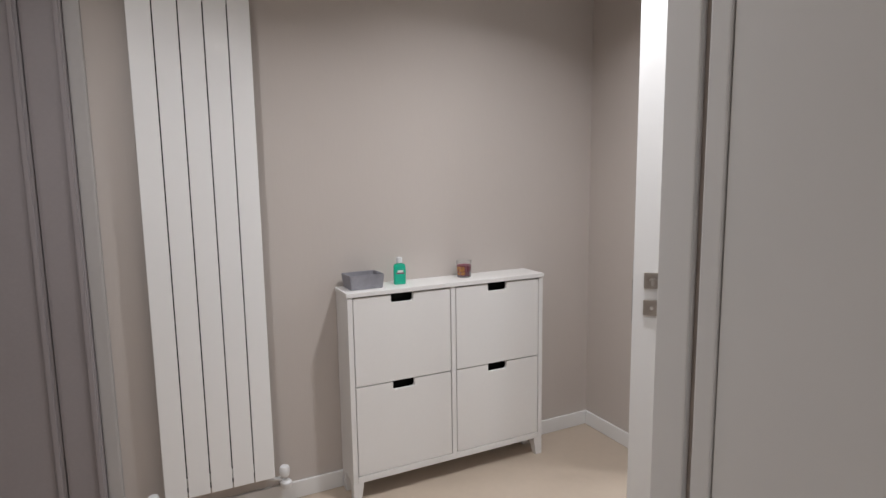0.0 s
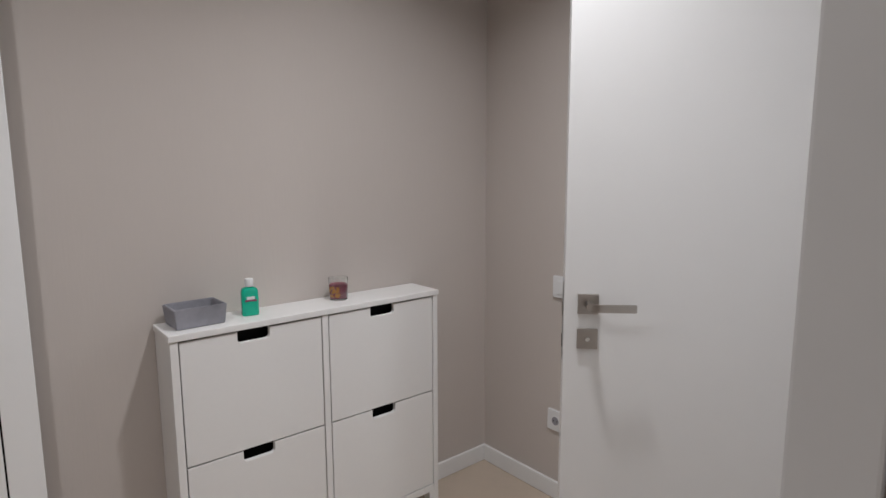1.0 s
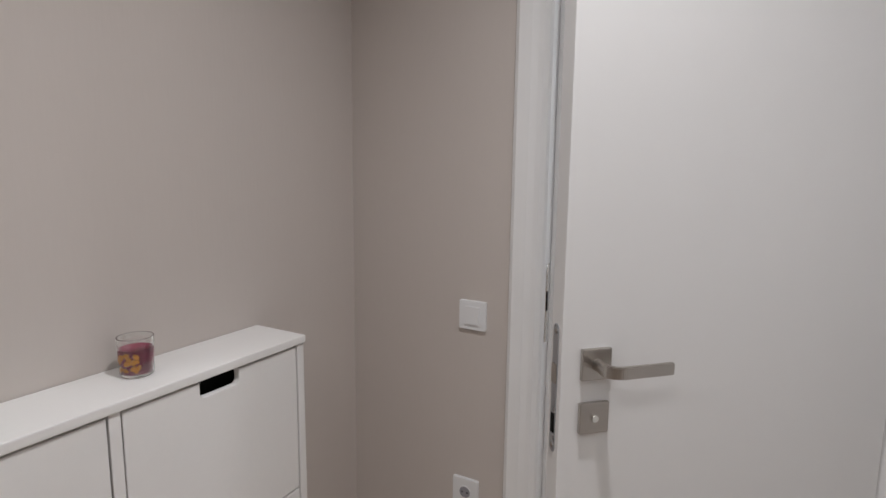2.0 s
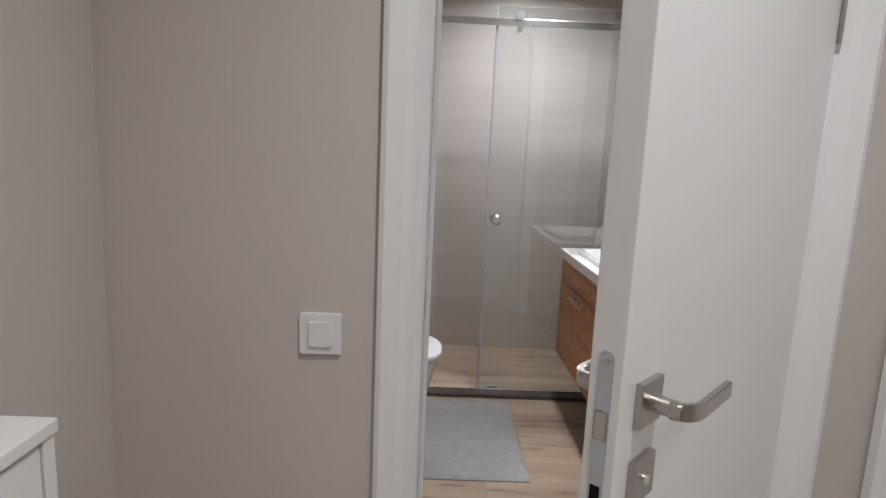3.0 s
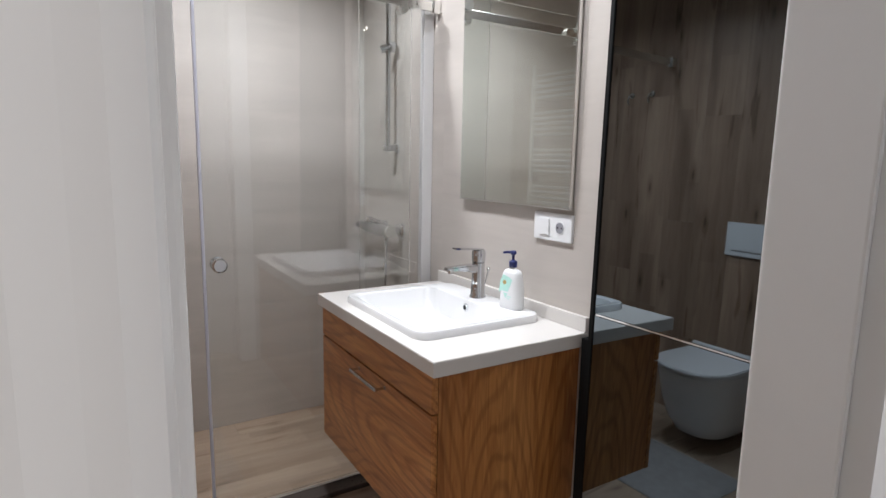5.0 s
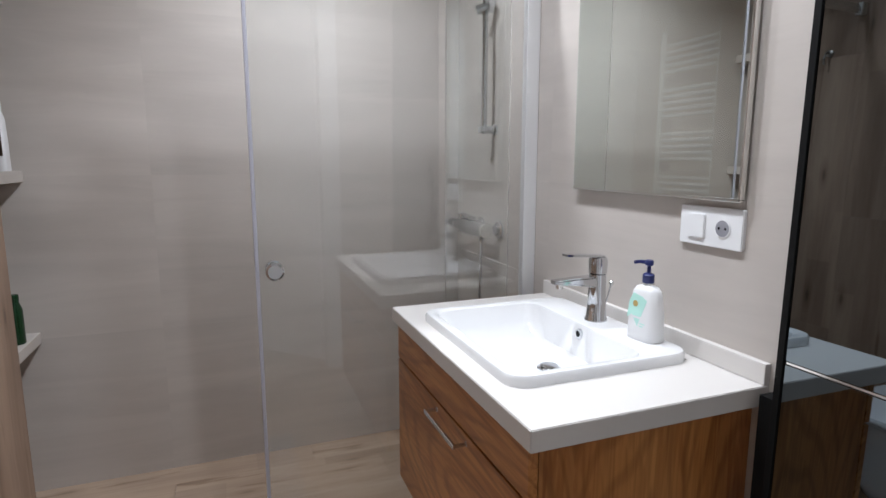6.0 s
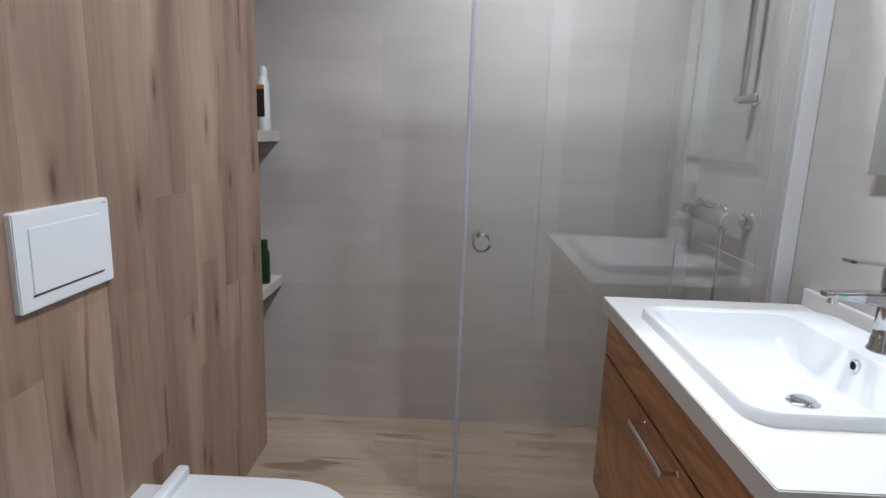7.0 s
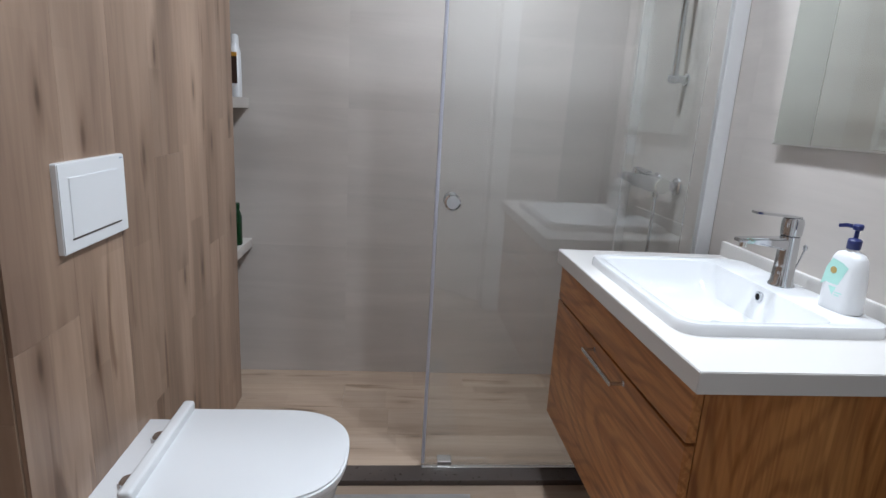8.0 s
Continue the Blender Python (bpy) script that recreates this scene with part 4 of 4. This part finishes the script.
# ---- shower ----
sh = thing("shower_threshold", "dark brown glossy threshold strip under the shower glass", "threshold", (0, 0, 0))
piece("strip", box((WX, 1.728, 0.0), (BX - 0.009, 1.812, 0.02), 0.003), DARKF, sh)
piece("guide_rail", box((0.93, 1.79, 0.02), (BX - 0.01, 1.806, 0.027), 0.0015), STEEL, sh, "steel floor rail")

en = thing("shower_screen", "frameless sliding glass shower door hung from a steel rail", "shower screen", (0, 0, 0))
RZ = 1.936
piece("rail", box((WX + 0.001, 1.79, RZ - 0.018), (BX - 0.01, 1.803, RZ + 0.018), 0.002), STEEL, en, "square polished steel rail")


def pane(name, lo, hi, parent, label):
    ob = piece(name, box(lo, hi, 0.0008, 1), GLASS, parent, label)
    ob.data.materials.append(EDGE)
    for f in ob.data.polygons:
        if abs(f.normal.y) < 0.9:
            f.material_index = 1
    return ob


dg = pane("sliding_door", (0.942, GY - 0.026, 0.022), (1.745, GY - 0.018, 2.02), en, "clear sliding glass pane")
piece("door_edge", box((0.931, GY - 0.028, 0.022), (0.942, GY - 0.016, 2.02), 0.003), SEAL, dg, "lilac-grey seal along the glass edge")
fg = pane("fixed_pane", (1.53, GY, 0.016), (BX - 0.04, GY + 0.008, 2.02), en, "clear fixed glass pane")
piece("wall_profile", box((BX - 0.058, GY - 0.012, 0.016), (BX - 0.01, GY + 0.02, 2.02), 0.003), ALU, en, "brushed wall profile")
for kx in (1.045, 1.69):
    piece("roller", lathe([(0.024, 1.772), (0.026, 1.776), (0.026, 1.786), (0.02, 1.789)], 28, (kx, 0, RZ + 0.032), "y"), STEEL, en, "steel roller wheel", True)
    piece("roller_stop", lathe([(0.014, 1.772), (0.015, 1.776), (0.015, 1.818), (0.012, 1.82)], 22, (kx, 0, RZ - 0.034), "y"), STEEL, en, smooth=True)
    piece("roller_axle", tube([(kx, 1.788, RZ + 0.032), (kx, 1.818, RZ + 0.032)], 0.007, 12), STEEL, en, smooth=True)
for kx in (1.125, 1.76):
    piece("rail_bolt", lathe([(0.014, 1.774), (0.015, 1.778), (0.015, 1.79)], 22, (kx, 0, RZ - 0.002), "y"), STEEL, en, smooth=True)
piece("rail_stop", box((1.715, 1.778, RZ - 0.026), (1.738, 1.812, RZ + 0.03), 0.003), STEEL, en)
for kx in (WX + 0.002, BX - 0.045):
    piece("rail_mount", box((kx, 1.782, RZ - 0.026), (kx + 0.035, 1.811, RZ + 0.026), 0.004), STEEL, en)
kn = piece("knob", lathe([(0.007, GY - 0.026), (0.008, GY - 0.036), (0.024, GY - 0.04), (0.026, GY - 0.046), (0.026, GY - 0.055), (0.02, GY - 0.06)], 32, (0.984, 0, 0.954), "y"), CHROME, en, "round chrome pull knob", True)
piece("knob_back", lathe([(0.026, GY + 0.002), (0.026, GY - 0.01), (0.008, GY - 0.014), (0.008, GY - 0.018)], 28, (0.984, 0, 0.954), "y"), CHROME, kn, smooth=True)
piece("floor_guide", box((0.985, GY - 0.05, 0.02), (1.035, GY - 0.006, 0.046), 0.003), STEEL, en, "small steel floor guide")

mx = thing("shower_mixer", "chrome thermostatic shower mixer on the tiled wall", "tap", (BX - 0.009, 0, 0))
MZ = 1.0
BAR = -0.066
piece("bar", lathe([(0.02, 2.105), (0.027, 2.108), (0.031, 2.13), (0.033, 2.2), (0.032, 2.3), (0.028, 2.365), (0.023, 2.385), (0.0165, 2.39)], 32, (BAR, 0, MZ), "y"), CHROME, mx, "tapering chrome body", True)
piece("control_knob", lathe([(0.0135, 2.388), (0.0135, 2.4), (0.0195, 2.404), (0.0205, 2.44), (0.0185, 2.455), (0.013, 2.458)], 26, (BAR, 0, MZ), "y"), CHROME, mx, smooth=True)
piece("end_cap", lathe([(0.027, 2.096), (0.0295, 2.1), (0.0295, 2.106), (0.027, 2.1075)], 28, (BAR, 0, MZ), "y"), STEEL, mx, "bright ring at the body's end", True)
piece("lever_hub", lathe([(0.019, MZ + 0.022), (0.0195, MZ + 0.042), (0.016, MZ + 0.049), (0.006, MZ + 0.051)], 24, (BAR, 2.335, 0)), CHROME, mx, smooth=True)
piece("lever", tube([(BAR, 2.335, MZ + 0.044), (BAR - 0.002, 2.28, MZ + 0.043), (BAR - 0.003, 2.22, MZ + 0.04)], 0, flat=(0.022, 0.008)), CHROME, mx)
for yy in (2.12, 2.29):
    un = piece("wall_union", lathe([(0.0165, 0.0), (0.0165, BAR + 0.02)], 20, (0, yy, MZ), "x"), CHROME, mx, smooth=True)
    piece("rosette", lathe([(0.034, 0.0), (0.033, -0.007), (0.026, -0.013), (0.017, -0.015)], 30, (0, yy, MZ), "x"), CHROME, un, smooth=True)
    piece("nut", lathe([(0.0205, BAR + 0.03), (0.0205, BAR + 0.014)], 6, (0, yy, MZ), "x"), CHROME, un)
piece("hose_outlet", lathe([(0.009, MZ - 0.048), (0.0105, MZ - 0.046), (0.0105, MZ - 0.024)], 18, (BAR - 0.004, 2.14, 0)), CHROME, mx, smooth=True)
drop = [(BAR - 0.004, 2.14 + 0.05 * k * k / 64, MZ - 0.045 - 0.085 * k) for k in range(9)]
piece("mixer_hose", tube(drop, 0.0058, 12), CHROME, mx, "slim chrome hose hanging from the mixer", True)

rr = thing("shower_rail", "chrome riser rail with a sliding hand-shower holder", "shower", (BX - 0.009, 0, 0))
ry = 2.17
piece("riser", tube([(-0.048, ry, 1.37), (-0.048, ry, 2.24), (-0.056, ry, 2.275), (-0.085, ry, 2.298), (-0.13, ry, 2.305), (-0.33, ry, 2.305)], 0.0115, 18), CHROME, rr, smooth=True)
for zz in (1.387, 2.19):
    br = piece("bracket", tube([(0.0, ry, zz), (-0.068, ry, zz)], 0.0135, 20), CHROME, rr, smooth=True)
    piece("rosette", lathe([(0.022, 0.0), (0.021, -0.006), (0.014, -0.009)], 24, (0, ry, zz), "x"), CHROME, br, smooth=True)
piece("collar", lathe([(0.0145, 2.202), (0.0155, 2.206), (0.0155, 2.232), (0.0145, 2.236)], 22, (-0.048, ry, 0)), CHROME, rr, smooth=True)
sl = piece("slider", tube([(-0.028, ry - 0.004, 1.845), (-0.05, ry + 0.004, 1.836), (-0.078, ry + 0.016, 1.826)], 0.0175, 20), CHROME, rr, "chrome slider holder", True)
piece("slider_knob", lathe([(0.011, -0.03), (0.013, -0.012), (0.013, 0.0)], 20, (-0.014, ry - 0.006, 1.85), "x"), CHROME, sl, smooth=True)
piece("cradle", tube([(-0.036, ry - 0.024, 1.812), (-0.036, ry - 0.03, 1.838), (-0.04, ry - 0.022, 1.858)], 0, flat=(0.02, 0.007)), CHROME, sl)

for hy in HOOKS:
    hk = thing("wall_hook", "small dark metal hook on the oak-look wall", "hook", (WX + 0.001, hy, 1.78), group="wall hooks")
    piece("base", lathe([(0.016, 0.0), (0.016, 0.006), (0.008, 0.01)], 20, (0, 0, 0), "x"), NICKEL, hk, smooth=True)
    piece("peg", tube([(0.008, 0, 0), (0.03, 0, -0.004), (0.04, 0, -0.03), (0.032, 0, -0.05)], 0.005, 10), NICKEL, hk, smooth=True)

# shelves in the niche behind the boxed wall
for zz in (0.6, 1.194, 1.788):
    s = thing("niche_shelf", "tiled niche shelf in the shower corner", "shelf", (0, 0, zz), group="niche shelves")
    piece("board", box((RX, WY1, 0.0), (WX - 0.004, BY - 0.006, 0.04), 0.002), TILE, s)

bt = thing("shampoo_bottle", "white shampoo bottle with a dark brown label", "bottle", (0.173, 2.43, 1.2345))
b = bmesh.new()
base = rounded(-0.018, -0.032, 0.018, 0.032, 0.014, 6)
rings = [[b.verts.new((u * s, v * s, z)) for u, v in base] for s, z in ((0.95, 0), (1, 0.004), (0.98, 0.1), (0.9, 0.17), (0.62, 0.195), (0.58, 0.2))]
for lo, hi in zip(rings, rings[1:]):
    for k in range(len(base)):
        b.faces.new((lo[k], lo[(k + 1) % len(base)], hi[(k + 1) % len(base)], hi[k]))
b.faces.new(list(reversed(rings[0])))
b.faces.new(rings[-1])
piece("bottle_body", b, PLAST, bt, smooth=True)
piece("cap", slab([(u * 0.62, v * 0.62) for u, v in base], 0.2, 0.232, 0.004), PLAST, bt, "white flip cap", True)
piece("label", box((-0.014, -0.0335, 0.05), (0.014, -0.0315, 0.15)), BROWN, bt, "dark brown label")
piece("label_stripe", box((-0.014, -0.0337, 0.15), (0.014, -0.0313, 0.165)), AMBER, bt, "amber stripe")
gb = thing("gel_bottle", "dark green shower gel bottle on the lower shelf", "bottle", (0.162, 2.42, 0.6405))
piece("bottle_body", lathe([(0.024, 0.0), (0.026, 0.004), (0.026, 0.12), (0.016, 0.145), (0.012, 0.15)], 26, sx=0.8), DGREEN, gb, smooth=True)
piece("cap", lathe([(0.014, 0.15), (0.014, 0.172), (0.012, 0.175)], 20), DGREEN, gb, "dark green cap", True)


# ---- downlights ----
def downlight(x, y, z, group):
    t = thing("downlight", "round recessed ceiling downlight, out of view, switched on", "lamp", (x, y, z), group=group)
    piece("trim_ring", lathe([(0.045, -0.004), (0.058, -0.0045), (0.06, -0.001), (0.06, 0.0)], 28), PLAST, t, smooth=True)
    piece("lens", lathe([(0.044, -0.0045), (0.044, -0.0035)], 28), GLOW, t, "glowing lens")


for sx, sy, watts in HALL_SPOTS:
    downlight(sx, sy, HALL_H, "hall downlights")
for sx, sy, watts in BATH_SPOTS:
    downlight(sx, sy, BATH_H, "bathroom downlights")


# ---- tiles and planks ----
def shared_piece(name, mesh, parent, at):
    ob = new(name, mesh)
    ob.parent = parent
    ob.location = at
    return ob


def tile_mesh(sx, sy, sz, mat, cache={}):
    key = (round(sx, 4), round(sy, 4), round(sz, 4), mat.name)
    if key not in cache:
        thin = min(sx, sy, sz)
        b = box((-sx / 2, -sy / 2, -sz / 2), (sx / 2, sy / 2, sz / 2), 0.00005 if mat is TILE else 0.0002, 1)
        me = bpy.data.meshes.new("tile")
        b.to_mesh(me)
        b.free()
        me.materials.append(mat)
        cache[key] = me
    return cache[key]


def lay(parent, name, mat, u0, u1, v0, v1, cu, cv, gap, stagger, place, thick, cut=None):
    """Rows of pieces cu long and cv wide over an area; place(u, v) and the size by axis come from the caller."""
    row, v = 0, v0
    while v < v1 - 0.004:
        vb = min(v + cv, v1)
        u = u0 - stagger(row)
        while u < u1 - 0.004:
            a, b = max(u, u0), min(u + cu, u1)
            if b - a > 0.01:
                at, size = place((a + b) / 2, (v + vb) / 2, b - a - gap, vb - v - gap, thick)
                shared_piece(name, tile_mesh(*size, mat), parent, at)
            u += cu
        v = vb
        row += 1


ob_by = {o.name: o for o in scene.objects}
TT = 0.008
# shower back wall and basin wall in cement-look tiles
lay(ob_by["wall_bath_back"], "tile", TILE, RX, BX - 0.009, SZ, BATH_H, 1.2, 0.6, 0.0001, lambda r: 0.67,
    lambda u, v, a, b, t: ((u, BY - t / 2, v), (a, t, b)), TT)
lay(ob_by["wall_bath_right"], "tile", TILE, SY + 0.002, BY - TT, 0.0, BATH_H, 1.2, 0.6, 0.0001, lambda r: 0.3,
    lambda u, v, a, b, t: ((BX - t / 2 - 0.0005, u, v), (t, a, b)), TT)
# niche side wall
lay(ob_by["wall_bath_left"], "tile", TILE, WY1, BY - TT, SZ, BATH_H, 1.2, 0.6, 0.0001, lambda r: 0.0,
    lambda u, v, a, b, t: ((RX - t / 2 + 0.004, u, v), (t, a, b)), TT)
# upright planks on the boxed wall, its returns and the recess
rng = random.Random(7)
steps = [rng.uniform(0.05, 1.15) for _ in range(40)]
lay(ob_by["wall_boxed"], "plank", WTILE, 0.0, BATH_H, WY0, WY1, 1.2, 0.198, 0.0004, lambda r: steps[r],
    lambda u, v, a, b, t: ((WX - t / 2, v, u), (t, b, a)), TT)
lay(ob_by["wall_boxed"], "plank", WTILE, 0.0, BATH_H, RX, WX - TT - 0.001, 1.2, 0.13, 0.0004, lambda r: steps[r + 9],
    lambda u, v, a, b, t: ((v, WY0 + t / 2 - 0.004, u), (b, t, a)), TT)
lay(ob_by["wall_boxed"], "plank", WTILE, 0.0, BATH_H, RX, WX - TT - 0.001, 1.2, 0.13, 0.0004, lambda r: steps[r + 12],
    lambda u, v, a, b, t: ((v, WY1 - t / 2 + 0.003, u), (b, t, a)), TT)
lay(ob_by["wall_bath_left"], "plank", WTILE, 0.0, BATH_H, TB + 0.014, WY0 - 0.006, 1.2, 0.198, 0.0004, lambda r: steps[r + 15],
    lambda u, v, a, b, t: ((RX - t / 2 + 0.004, v, u), (t, b, a)), TT)
# floor planks
lay(ob_by["floor_bath"], "plank", FTILE, RX, BX - 0.002, TB + 0.002, 1.728, 1.2, 0.2, 0.0008, lambda r: steps[r + 20],
    lambda u, v, a, b, t: ((u, v, -t / 2), (a, b, t)), TT)
lay(ob_by["floor_bath"], "plank", FTILE, DL + 0.012, DR - 0.012, 0.024, TB, 1.2, 0.2, 0.0008, lambda r: steps[r + 20],
    lambda u, v, a, b, t: ((u, v, -t / 2), (a, b, t)), TT)
lay(ob_by["floor_shower"], "plank", FTILE, RX, BX - 0.009, 1.813, BY - TT, 1.2, 0.2, 0.0008, lambda r: steps[r + 30],
    lambda u, v, a, b, t: ((u, v, SZ - t / 2), (a, b, t)), TT)
